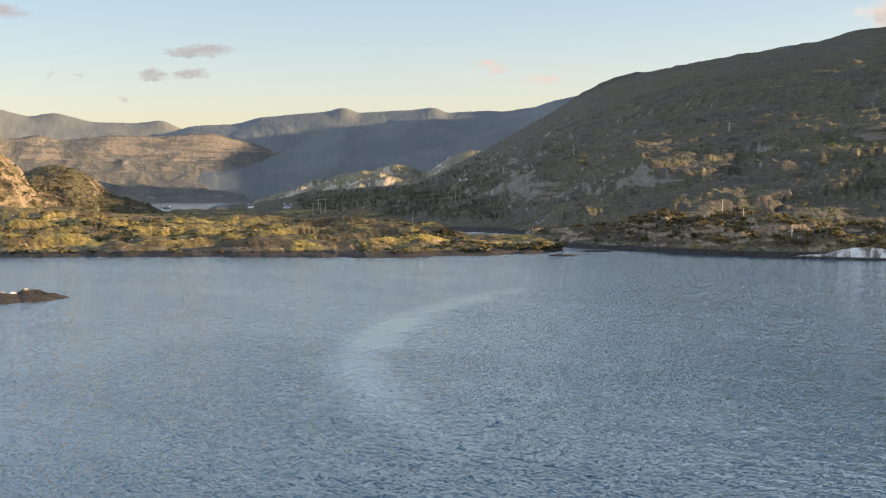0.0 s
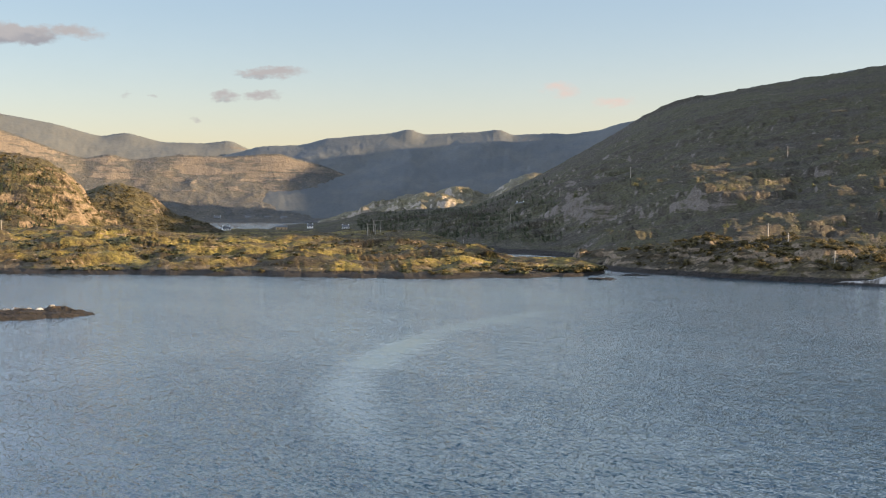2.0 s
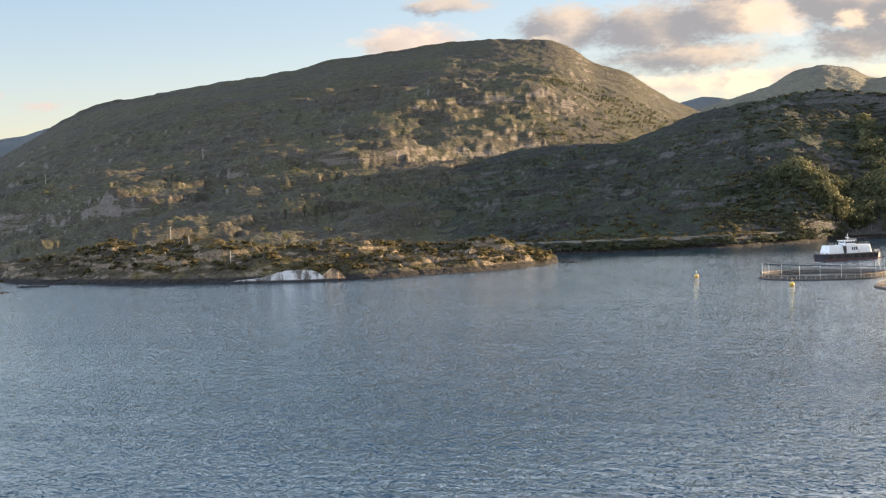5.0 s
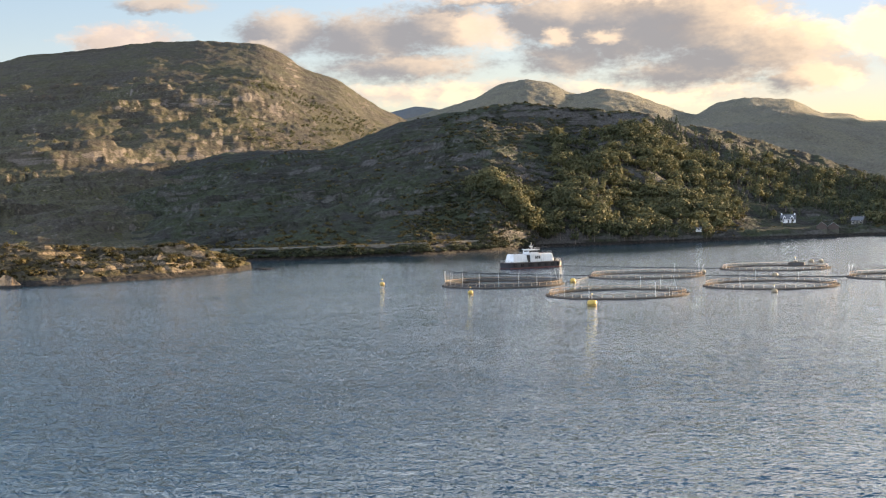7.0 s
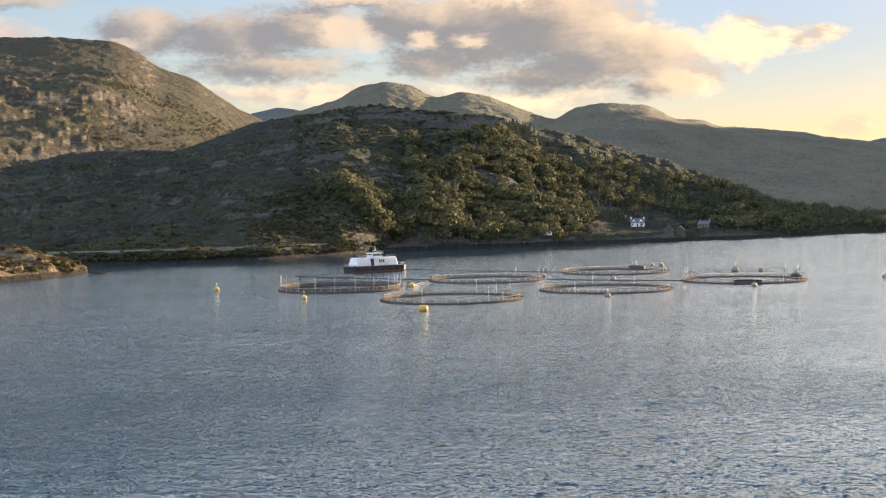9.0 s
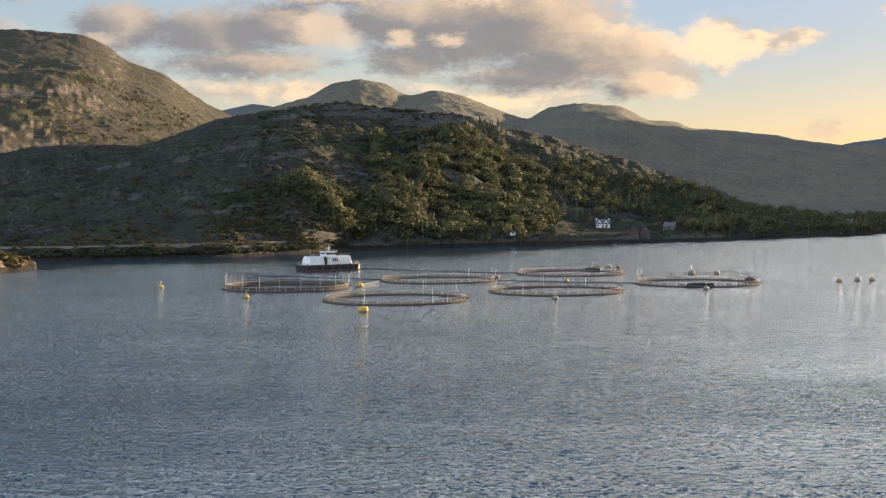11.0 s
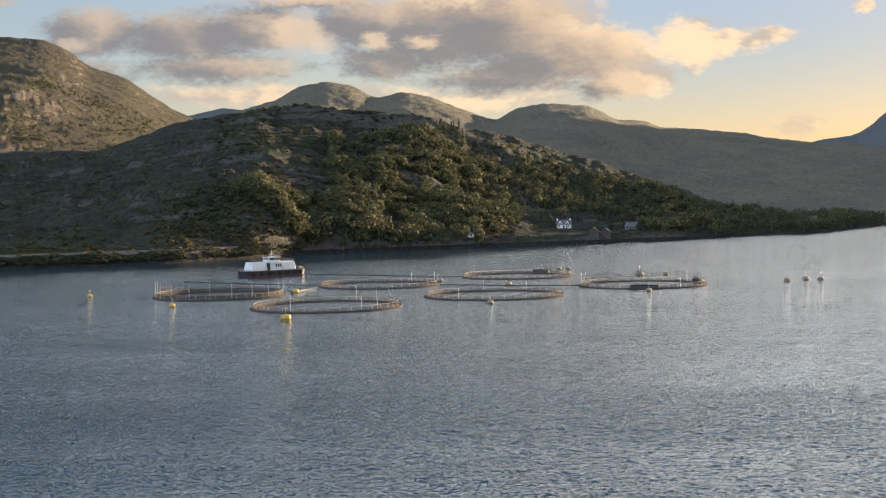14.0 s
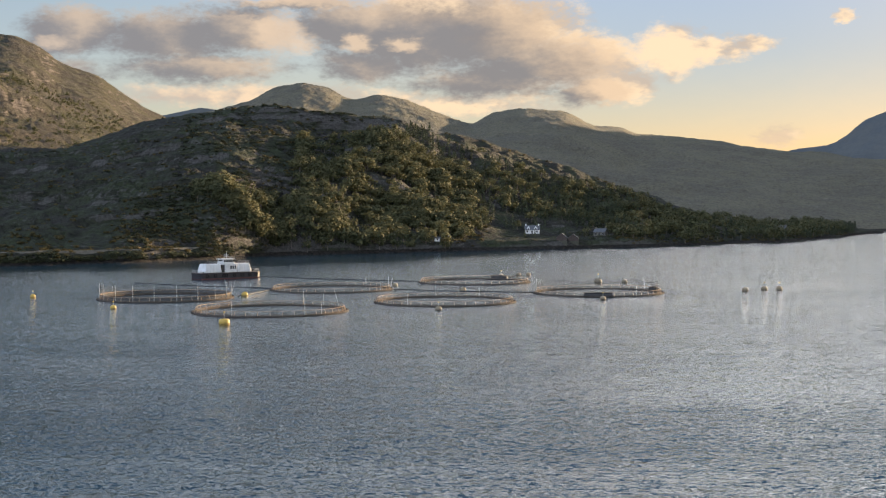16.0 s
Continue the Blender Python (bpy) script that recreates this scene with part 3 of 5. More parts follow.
    Z = Z * side + fall * (1 - side)
    Z[-1], Z[0] = fall, fall
    ob = grid_mesh(name, X, Y, Z, mat)
    tagged(ob, label, category, kind="structure")
    LAND[name] = (az, v, f, c, back, Z)
    return ob


def ground(name, az, r):
    """Height of a landform at azimuths and distances."""
    gaz, gv, f, c, back, Z = LAND[name]
    ff, cc = np.interp(az, gaz, f), np.interp(az, gaz, c)
    v = np.where(r <= cc, (r - ff) / (cc - ff), 1 + 0.6 * (r - cc) / back)
    col = np.clip(np.interp(az, gaz, np.arange(len(gaz))), 0, len(gaz) - 1.001)
    row = np.clip(np.interp(v, gv, np.arange(len(gv))), 0, len(gv) - 1.001)
    i, j = row.astype(int), col.astype(int)
    a, b = row - i, col - j
    return (Z[i, j] * (1 - a) + Z[i + 1, j] * a) * (1 - b) + (Z[i, j + 1] * (1 - a) + Z[i + 1, j + 1] * a) * b


def place(az, r, z=0.0):
    return Vector((r * math.sin(radians(az)), r * math.cos(radians(az)), z))


# ---- sea and ground ----
def disc(name, z, radii, mat, cols=96):
    a = np.linspace(0, 2 * np.pi, cols + 1)
    A, R2 = np.meshgrid(a, np.array(radii, float))
    return grid_mesh(name, R2 * np.sin(A), R2 * np.cos(A), np.full(A.shape, z), mat)


tagged(disc("ground", -14.0, (0.01, 400, 1500, 7000), M_SAND), "grey-brown sea bed under the loch", "ground", kind="structure")


def sea():
    """The loch's surface: wind waves as real relief near by, where they can be told apart, flat far off."""
    az = np.concatenate([np.arange(-80.0, 24.0, 0.22), np.arange(24.5, 280.0, 4.0), [280.0]])
    r = np.concatenate([[0.01, 45.0], np.arange(60, 130, 0.5), np.arange(130, 240, 1.0), np.arange(245, 820, 15.0), [850, 1000, 1400, 2000, 3200, 5000, 7000]])
    A, Rr = np.meshgrid(np.radians(az), r)
    X, Y = Rr * np.sin(A), Rr * np.cos(A)
    gust = 0.75 + 0.6 * fbm(X / 3.0, Y, 45, 3, 0.5, 81)
    gust -= 0.35 * step(14, 3, np.abs(np.hypot(X - 5, Y - 290) - 265)) * step(40, 90, Y) * (1 - step(190, 290, Y)) * step(70, 140, -X)
    Z = 0.0 * X
    for size, amp, seed, turn, stretch in ((1.6, 0.035, 90, 8, 2.2),):
        c, s = math.cos(radians(turn)), math.sin(radians(turn))
        u, w = (X * c - Y * s) / stretch, X * s + Y * c
        wave = 1.6 * gradient_noise(u / size, w / size, seed) + 0.7 * gradient_noise(u * 2.1 / size, w * 2.1 / size, seed + 1)
        Z += amp * wave * (1 - step(100, 190, Rr))
    Z = Z * gust
    Z = np.where((Rr > 60) & (Rr < 900) & (A > radians(-79.9)) & (A < radians(23.9)), Z, 0)
    return grid_mesh("water", X, Y, Z, M_WATER)


tagged(sea(), "wind-rippled blue-grey sea loch", "water", kind="structure")

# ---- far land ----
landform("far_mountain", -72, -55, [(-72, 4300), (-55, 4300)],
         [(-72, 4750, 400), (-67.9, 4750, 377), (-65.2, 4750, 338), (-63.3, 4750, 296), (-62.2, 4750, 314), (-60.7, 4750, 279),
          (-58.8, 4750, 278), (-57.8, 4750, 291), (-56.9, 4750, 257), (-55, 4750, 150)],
         M_FAR_HAZE, "hazy bare mountain ridge on the skyline", "mountain", 0.9, 200, 260, 60, (20.0, 400.0), (1.5, 150.0), 0.2, 1, ends=0.3, octaves=5, crown=0.8)
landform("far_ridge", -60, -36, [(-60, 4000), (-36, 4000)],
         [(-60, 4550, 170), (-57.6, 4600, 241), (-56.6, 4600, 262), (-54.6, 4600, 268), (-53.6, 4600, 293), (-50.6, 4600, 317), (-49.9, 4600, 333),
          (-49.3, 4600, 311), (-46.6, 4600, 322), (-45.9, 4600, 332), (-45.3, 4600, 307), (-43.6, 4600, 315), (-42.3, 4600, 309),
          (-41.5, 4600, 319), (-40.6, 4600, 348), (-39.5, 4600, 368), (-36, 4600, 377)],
         M_FAR_HAZE, "long hazy mountain ridge with rounded tops", "mountain", 0.85, 200, 420, 70, (30.0, 420.0), (2.0, 180.0), 0.25, 2, ends=0.6, octaves=5, crown=0.8)
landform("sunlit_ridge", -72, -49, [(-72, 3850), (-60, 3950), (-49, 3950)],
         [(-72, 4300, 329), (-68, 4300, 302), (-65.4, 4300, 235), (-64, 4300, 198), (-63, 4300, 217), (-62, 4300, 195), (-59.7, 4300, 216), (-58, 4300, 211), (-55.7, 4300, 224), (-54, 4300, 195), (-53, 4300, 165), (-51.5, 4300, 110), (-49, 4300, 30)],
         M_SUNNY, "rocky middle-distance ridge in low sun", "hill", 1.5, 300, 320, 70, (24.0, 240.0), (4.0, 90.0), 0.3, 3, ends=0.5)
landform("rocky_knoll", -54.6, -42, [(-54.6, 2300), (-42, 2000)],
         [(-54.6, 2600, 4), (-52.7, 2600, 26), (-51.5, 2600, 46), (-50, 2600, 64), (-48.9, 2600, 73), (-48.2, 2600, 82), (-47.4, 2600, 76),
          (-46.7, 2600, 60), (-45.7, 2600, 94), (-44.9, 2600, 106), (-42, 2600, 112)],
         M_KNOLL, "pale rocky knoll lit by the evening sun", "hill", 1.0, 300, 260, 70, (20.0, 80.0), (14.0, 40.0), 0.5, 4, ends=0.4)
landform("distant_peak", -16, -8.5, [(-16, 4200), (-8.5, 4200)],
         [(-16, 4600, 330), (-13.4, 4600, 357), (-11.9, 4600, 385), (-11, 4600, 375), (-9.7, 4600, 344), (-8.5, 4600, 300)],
         M_FAR_HAZE, "pale blue distant peak", "mountain", 0.8, 200, 100, 40, (20.0, 300.0), (0.0, 30.0), 0.1, 5, ends=0.5)
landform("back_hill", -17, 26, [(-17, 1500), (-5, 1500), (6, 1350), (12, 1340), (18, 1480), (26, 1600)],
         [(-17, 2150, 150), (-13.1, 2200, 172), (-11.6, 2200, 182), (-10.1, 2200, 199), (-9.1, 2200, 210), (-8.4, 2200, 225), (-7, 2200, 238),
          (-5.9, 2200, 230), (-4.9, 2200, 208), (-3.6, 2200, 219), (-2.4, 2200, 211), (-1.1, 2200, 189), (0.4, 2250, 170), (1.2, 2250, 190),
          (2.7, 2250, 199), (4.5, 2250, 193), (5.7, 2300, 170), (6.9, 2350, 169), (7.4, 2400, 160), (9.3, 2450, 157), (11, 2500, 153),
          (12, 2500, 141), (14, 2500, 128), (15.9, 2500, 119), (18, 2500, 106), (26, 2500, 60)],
         M_BACK_HAZE, "brown rounded hills behind the wooded shore", "hill", 0.75, 400, 620, 150, (17.0, 260.0), (3.0, 60.0), 0.3, 6, ends=0.6, shelves=((9.0, -0.10, 0.3, -20, 30),))
# past azimuth 19 it is unseen, added and raised to shade hills and shore
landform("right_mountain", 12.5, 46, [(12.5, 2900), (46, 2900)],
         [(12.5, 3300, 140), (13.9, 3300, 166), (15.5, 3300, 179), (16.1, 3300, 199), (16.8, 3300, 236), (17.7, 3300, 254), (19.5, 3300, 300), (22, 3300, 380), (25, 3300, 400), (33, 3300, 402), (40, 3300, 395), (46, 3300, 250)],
         M_FAR_HAZE, "grey mountain shoulder at the mouth of the loch", "mountain", 0.8, 300, 240, 60, (24.0, 220.0), (8.0, 90.0), 0.15, 7, ends=0.8)

# unseen high ground added behind the great hill, to shade the far shore
landform("shading_mountain", -42, -14, [(-42, 3950), (-14, 3800)],
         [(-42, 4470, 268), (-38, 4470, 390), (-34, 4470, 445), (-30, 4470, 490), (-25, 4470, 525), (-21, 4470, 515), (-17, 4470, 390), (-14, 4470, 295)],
         M_FAR_HAZE, "unseen mountain added behind the great hill to shade the far shore", "mountain", 0.9, 600, 160, 50, (24.0, 400.0), (0.0, 30.0), 0.4, 8, ends=1.0, octaves=4)
landform("shading_ridge", -41, -20, [(-41, 3300), (-20, 3300)],
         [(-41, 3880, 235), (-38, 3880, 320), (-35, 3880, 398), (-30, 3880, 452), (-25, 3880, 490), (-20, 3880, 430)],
         M_FAR_HAZE, "unseen ridge added behind the great hill to shade the sunlit ridge", "mountain", 0.9, 300, 160, 50, (24.0, 300.0), (0.0, 30.0), 0.4, 9, ends=1.0, octaves=4)

# ---- the great hill ----
landform("great_hill", -57, -9.5,
         [(-57, 1300), (-52, 1050), (-49.5, 880), (-48.1, 822), (-45.8, 784), (-44.6, 735), (-43.9, 640), (-43.3, 570), (-42, 546), (-39.7, 524),
          (-37.5, 505), (-34, 500), (-28, 540), (-20, 690), (-9.5, 900)],
         [(-57, 1900, 4), (-54.3, 1900, 12), (-52.3, 1850, 24), (-50, 1800, 32), (-47.8, 1750, 36), (-46.7, 1750, 50), (-44.4, 1750, 85), (-42.9, 1750, 111),
          (-41.4, 1750, 135), (-40.3, 1750, 154), (-38.8, 1750, 173), (-37.3, 1750, 185), (-35.3, 1750, 197), (-32.8, 1750, 208),
          (-30.3, 1750, 218), (-28, 1750, 231), (-25.5, 1750, 238), (-23.5, 1750, 248), (-21.4, 1750, 254), (-18.7, 1750, 250),
          (-17.8, 1750, 237), (-16.9, 1750, 215), (-15.4, 1750, 200), (-14.2, 1750, 173), (-13.2, 1750, 153), (-12.2, 1750, 139), (-9.5, 1750, 100)],
         M_MOUNTAIN, "huge rocky hill of heather and bare crags, half in shade", "hill", 1.45, 500, 820, 330, (20.0, 230.0), (1.4, 24.0), 0.12, 11, ends=0.8,
         shelves=((26.0, 0.17, 0.3, -60, -19), (9.0, 0.17, 0.75, -60, -19), (4.0, 0.15, 0.8, -60, -17)),
         humps=((((-57, 0.4, 0), (-47, 0.45, 0), (-45, 0.37, 10), (-43, 0.35, 14), (-41, 0.33, 15), (-38.5, 0.31, 14), (-36.3, 0.29, 8), (-34.5, 0.29, 0), (-9.5, 0.4, 0)), 0.035, 0.26),
                (((-57, 0.4, 0), (-34, 0.39, 0), (-32, 0.38, 10), (-28, 0.39, 15), (-24, 0.44, 16), (-20, 0.5, 12), (-17, 0.5, 5), (-15, 0.5, 0), (-9.5, 0.5, 0)), 0.07, 0.2),
                (((-57, 0.6, 0), (-35, 0.56, 0), (-32, 0.56, 10), (-28, 0.58, 15), (-24, 0.61, 17), (-19, 0.64, 12), (-16, 0.7, 5), (-14, 0.7, 0), (-9.5, 0.7, 0)), 0.08, 0.28)))

# ---- the left hills ----
landform("cliff_hill", -76, -63.6, [(-76, 1000), (-68, 1020), (-65.5, 1080), (-63.6, 1170)],
         [(-76, 1250, 76), (-72, 1250, 78), (-69.1, 1250, 79), (-67.8, 1250, 80), (-66.6, 1250, 74), (-65.7, 1250, 62), (-65.1, 1250, 47), (-64.5, 1250, 22), (-63.6, 1250, 5)],
         M_CRAG, "steep hill with orange sunlit cliffs and dark scrub", "hill", 0.7, 250, 330, 150, (12.0, 60.0), (7.0, 30.0), 0.2, 12, ends=0.15)
landform("round_knoll", -66.5, -58.9, [(-66.5, 1180), (-58.9, 1240)],
         [(-66.5, 1350, 30), (-64.7, 1350, 46), (-63.7, 1350, 53), (-62.8, 1350, 51), (-62.1, 1350, 43), (-61.4, 1350, 28), (-60.4, 1350, 15), (-59.7, 1350, 7), (-58.9, 1350, 2)],
         M_CRAG, "rounded rocky knoll, one side in golden light", "hill", 0.7, 200, 220, 110, (8.0, 60.0), (5.0, 26.0), 0.2, 13, ends=0.15)

# ---- the low points of land ----
landform("low_point", -78, -43.9,
         [(-78, 590), (-71, 566), (-65.5, 543), (-59.7, 521), (-56, 506), (-52.5, 494), (-49, 507), (-47, 513), (-45.5, 522), (-44.3, 548), (-43.9, 560)],
         [(-78, 1250, 12), (-70, 1250, 12), (-64, 1250, 13), (-60, 1500, 5), (-55, 1650, 4.5), (-51, 1250, 9), (-49.4, 900, 5), (-48.4, 680, 2.6),
          (-47, 630, 2.2), (-45.5, 595, 2.0), (-44.3, 575, 1.2), (-43.9, 572, 0.4)],
         M_SPIT, "low grassy point with rocky shore and golden meadows", "headland", 0.55, 60, 620, 300, (14.0, 75.0), (4.0, 26.0), 1.0, 14, ends=0.35, octaves=5, shelves=((6.0, 0.01, 0.6, -82, -40), (2.4, 0.01, 0.8, -82, -40)), knolls=(4.2, 40.0, 0.3))
landform("wooded_headland", -45, -19.6,
         [(-45, 640), (-43.6, 575), (-42, 546), (-39.7, 522), (-37.4, 502), (-35, 486), (-32, 476), (-30, 472), (-27.6, 473), (-25.5, 486), (-23.7, 494), (-21.5, 515), (-20.2, 538), (-19.6, 550)],
         [(-45, 720, 3), (-42, 640, 8), (-39.3, 600, 16), (-37.5, 590, 13), (-36, 585, 15), (-33.7, 570, 11), (-30.7, 555, 11), (-27.2, 555, 9.5),
          (-23.7, 560, 9.8), (-22.2, 562, 9.2), (-20.9, 562, 5.5), (-20, 565, 2), (-19.6, 566, 0.5)],
         M_HEADLAND, "rocky headland of grass and scrub above the water", "headland", 0.8, 60, 700, 170, (5.5, 38.0), (2.6, 20.0), 0.55, 15, ends=0.25, octaves=5, shelves=((3.0, 0.02, 0.8, -50, -15),), knolls=(3.0, 34.0, 0.5))


# ---- the wooded hill across the water ----
landform("wooded_hill", -27, 18.2,
         [(-27, 700), (-23, 655), (-20.2, 640), (-16.4, 636), (-12, 658), (-9, 690), (-6.6, 735), (-1.5, 770), (3.4, 812), (8.3, 858), (11, 905),
          (14.5, 985), (16.3, 1130), (17.2, 1260), (18.2, 1340)],
         [(-27, 1000, 35), (-25.5, 1000, 50), (-23, 1030, 60), (-21.1, 1050, 69), (-18.8, 1050, 73), (-16.4, 1050, 73), (-14, 1050, 84), (-13, 1050, 92), (-11.5, 1050, 98),
          (-9, 1050, 103), (-7, 1050, 104.5), (-5.5, 1050, 99), (-3.8, 1060, 98), (-2, 1060, 95), (-1, 1070, 87), (1, 1080, 85), (3.4, 1090, 70),
          (5.9, 1090, 55), (8.3, 1100, 37), (10, 1110, 23), (11.4, 1120, 16), (12.8, 1130, 10), (14.6, 1160, 8), (16.4, 1240, 7), (17.2, 1310, 4), (18.2, 1380, 0.5)],
         M_WOOD, "dark steep hill with birch woods above the shore road", "hill",
         [(-27, 1.0), (-20, 1.0), (-9, 0.75), (-4, 0.92), (0, 1.1), (4, 1.9), (8, 1.5), (14, 0.9), (18.2, 0.8)], 350, 860, 290, (10.0, 85.0), (1.6, 24.0),
         0.3, 16, bank=5.4, ends=0.2, humps=((((-27, 0.85, 0), (-14, 0.86, 0), (-10, 0.88, 5), (-7, 0.9, 8), (-3, 0.88, 8), (0, 0.85, 5), (3, 0.8, 0), (18.2, 0.8, 0)), 0.05, 0.1),), shelves=((13.0, 0.22, 0.7, -30, -8.5), (5.0, 0.22, 0.9, -30, -8.5), (7.0, -0.05, 0.7, -8.5, 20)),
         ribs=((-7.2, -9.5, 0.0, 0.22, 18.0, 2.4, 0.7), (-5.2, -1.6, 0.02, 0.9, 15.0, 1.8, 1.8), (-2.2, -0.3, 0.3, 0.9, 9.0, 1.5, 1.0),
               (8.7, 8.2, 0.15, 0.9, 8.0, 2.0, 0.7)))


# ---- the small islet ----
landform("islet", -79, -68.3, [(-79, 330), (-73.5, 325), (-71.5, 324), (-69, 331), (-68.3, 336)],
         [(-79, 339, 1.0), (-74.6, 338, 0.8), (-73, 338, 0.7), (-72, 338, 1.1), (-70.6, 339, 1.1), (-69.3, 340, 0.7), (-68.6, 340, 0.4), (-68.3, 340, 0.1)],
         M_ISLET, "low dark rocky islet with a seaweed fringe", "islet", 0.6, 14, 320, 80, (0.9, 7.0), (0.8, 5.0), 1.0, 17, ends=0.2, shelves=((0.7, 0.02, 1.0, -82, -66),))


# ---- tools for things ----
def part(name, bm, mat, parent=None, label=""):
    """Links a bmesh as one mesh object, under a thing or a part."""
    me = bpy.data.meshes.new(name)
    bmesh.ops.recalc_face_normals(bm, faces=bm.faces)
    bm.to_mesh(me)
    bm.free()
    me.materials.append(mat)
    ob = new(name, me)
    ob.parent = parent
    return tagged(ob, label)


def shared(name, me, parent, m):
    """One more part on mesh data that others use too."""
    ob = new(name, me)
    ob.parent = parent
    ob.matrix_basis = m
    return ob


def thing(name, m, label, category, group=""):
    ob = new(name)
    ob.matrix_basis = m
    return tagged(ob, label, category, group)


def block(bm, lo, hi, bevel=0.0, taper=(1.0, 1.0), lean=0.0):
    """A box from corner to corner, its top scaled by taper and moved along x by lean."""
    x0, y0, z0 = lo
    x1, y1, z1 = hi
    cx, cy = (x0 + x1) / 2, (y0 + y1) / 2
    vs = []
    for z, (sx, sy), dx in ((z0, (1, 1), 0), (z1, taper, lean)):
        for x, y in ((x0, y0), (x1, y0), (x1, y1), (x0, y1)):
            vs.append(bm.verts.new((cx + (x - cx) * sx + dx, cy + (y - cy) * sy, z)))
    faces = [bm.faces.new([vs[i] for i in q]) for q in ((3, 2, 1, 0), (4, 5, 6, 7), (0, 1, 5, 4), (1, 2, 6, 5), (2, 3, 7, 6), (3, 0, 4, 7))]
    if bevel:
        bmesh.ops.bevel(bm, geom=list({e for f in faces for e in f.edges}), offset=bevel, segments=2, affect="EDGES", profile=0.5)
    return bm


def tube(bm, points, r, sides=6, closed=False):
    """A round bar along points."""
    pts = [Vector(p) for p in points]
    rings = []
    for i, p in enumerate(pts):
        a = pts[i - 1] if (i or closed) else p
        b = pts[(i + 1) % len(pts)] if (i < len(pts) - 1 or closed) else p
        q = (b - a).to_track_quat("Z", "Y")
        rr = r[i] if isinstance(r, (list, tuple)) else r
        rings.append([bm.verts.new(p + q @ Vector((rr * math.cos(2 * math.pi * k / sides), rr * math.sin(2 * math.pi * k / sides), 0))) for k in range(sides)])
    for i in range(len(rings) if closed else len(rings) - 1):
        u, w = rings[i], rings[(i + 1) % len(rings)]
        for k in range(sides):
            bm.faces.new((u[k], u[(k + 1) % sides], w[(k + 1) % sides], w[k]))
    if not closed:
        bm.faces.new(rings[0][::-1])
        bm.faces.new(rings[-1])
    return bm


def hoop(radius, r, z, sides=8, count=72, wobble=0.0):
    pts = [(radius * math.cos(a), radius * math.sin(a), z + wobble * math.sin(3 * a + radius)) for a in (2 * math.pi * i / count for i in range(count))]
    return tube(bmesh.new(), pts, r, sides, True)


def lathe(profile, sides=20):
    """A turned shape from (radius, height) pairs."""
    bm = bmesh.new()
    rings = [[bm.verts.new((r * math.cos(2 * math.pi * k / sides), r * math.sin(2 * math.pi * k / sides), z)) for k in range(sides)] for r, z in profile]
    for u, w in zip(rings, rings[1:]):
        for k in range(sides):
            f = bm.faces.new((u[k], u[(k + 1) % sides], w[(k + 1) % sides], w[k]))
            f.smooth = True
    bm.faces.new(rings[0][::-1])
    bm.faces.new(rings[-1])
    return bm


def facing(az, r, z, turn=0.0):
    """A pose at a place, its y axis pointing away from the middle of the loch."""
    p = place(az, r, z)
    return pose(p.x, p.y, p.z, 0, 0, -az + turn)


def on(name, az, r):
    return float(ground(name, np.array([az]), np.array([r]))[0])


# ---- woods and scrub ----
def leaf_cloud(rng, count, shape, size):
    """Template crown: small bent leaf clumps in a loose, uneven volume. Returns points and quads."""
    pts, quads = [], []
    lobes = [(rng.uniform(-0.3, 0.3), rng.uniform(-0.3, 0.3), rng.uniform(0.42, 0.8), rng.uniform(0.20, 0.36)) for _ in range(5)]
    for i in range(count):
        if shape == "conifer":
            h = rng.uniform(0.08, 1.0)
            rad = 0.24 * (1.02 - h) * (0.75 + 0.35 * math.sin(h * 40))
            a = rng.uniform(0, 6.283)
            c = np.array([rad * math.cos(a), rad * math.sin(a), h])
            n = np.array([math.cos(a), math.sin(a), 0.7])
        else:
            lx, ly, lz, lr = lobes[i % 5]
            if shape == "bush":
                lz *= 0.55
            d = rng.normal(size=3)
            d /= np.linalg.norm(d)
            c = np.array([lx, ly, lz]) + d * lr * rng.uniform(0.65, 1.05) * np.array([1, 1, 0.85])
            c[2] = max(c[2], 0.05)
            n = d + np.array([0, 0, 0.25])
        n = n + rng.normal(size=3) * 0.22
        n /= np.linalg.norm(n)
        t = np.cross(n, [0.3, 0.2, 1.0])
        t /= np.linalg.norm(t)
        u = np.cross(n, t)
        s = size * rng.uniform(0.6, 1.3)
        j = len(pts)
        for p, q in ((-1, -0.7), (1, -0.9), (0.8, 1), (-0.9, 0.8)):
            pts.append(c + (t * p + u * q) * s * 0.5 + n * s * 0.18 * (1 if p * q > 0 else -1))
        quads.append((j, j + 1, j + 2, j + 3))
    return np.array(pts), np.array(quads)


def trunk_shape(sides=5, height=0.55, width=0.028):
    pts, quads = [], []
    levels = ((0, 1.0), (height * 0.5, 0.7), (height, 0.3))
    for z, w in levels:
        for k in range(sides):
            a = 2 * math.pi * k / sides
            pts.append((width * w * math.cos(a), width * w * math.sin(a), z))
    for i in range(2):
        for k in range(sides):
            quads.append((i * sides + k, i * sides + (k + 1) % sides, (i + 1) * sides + (k + 1) % sides, (i + 1) * sides + k))
    return np.array(pts), np.array(quads)


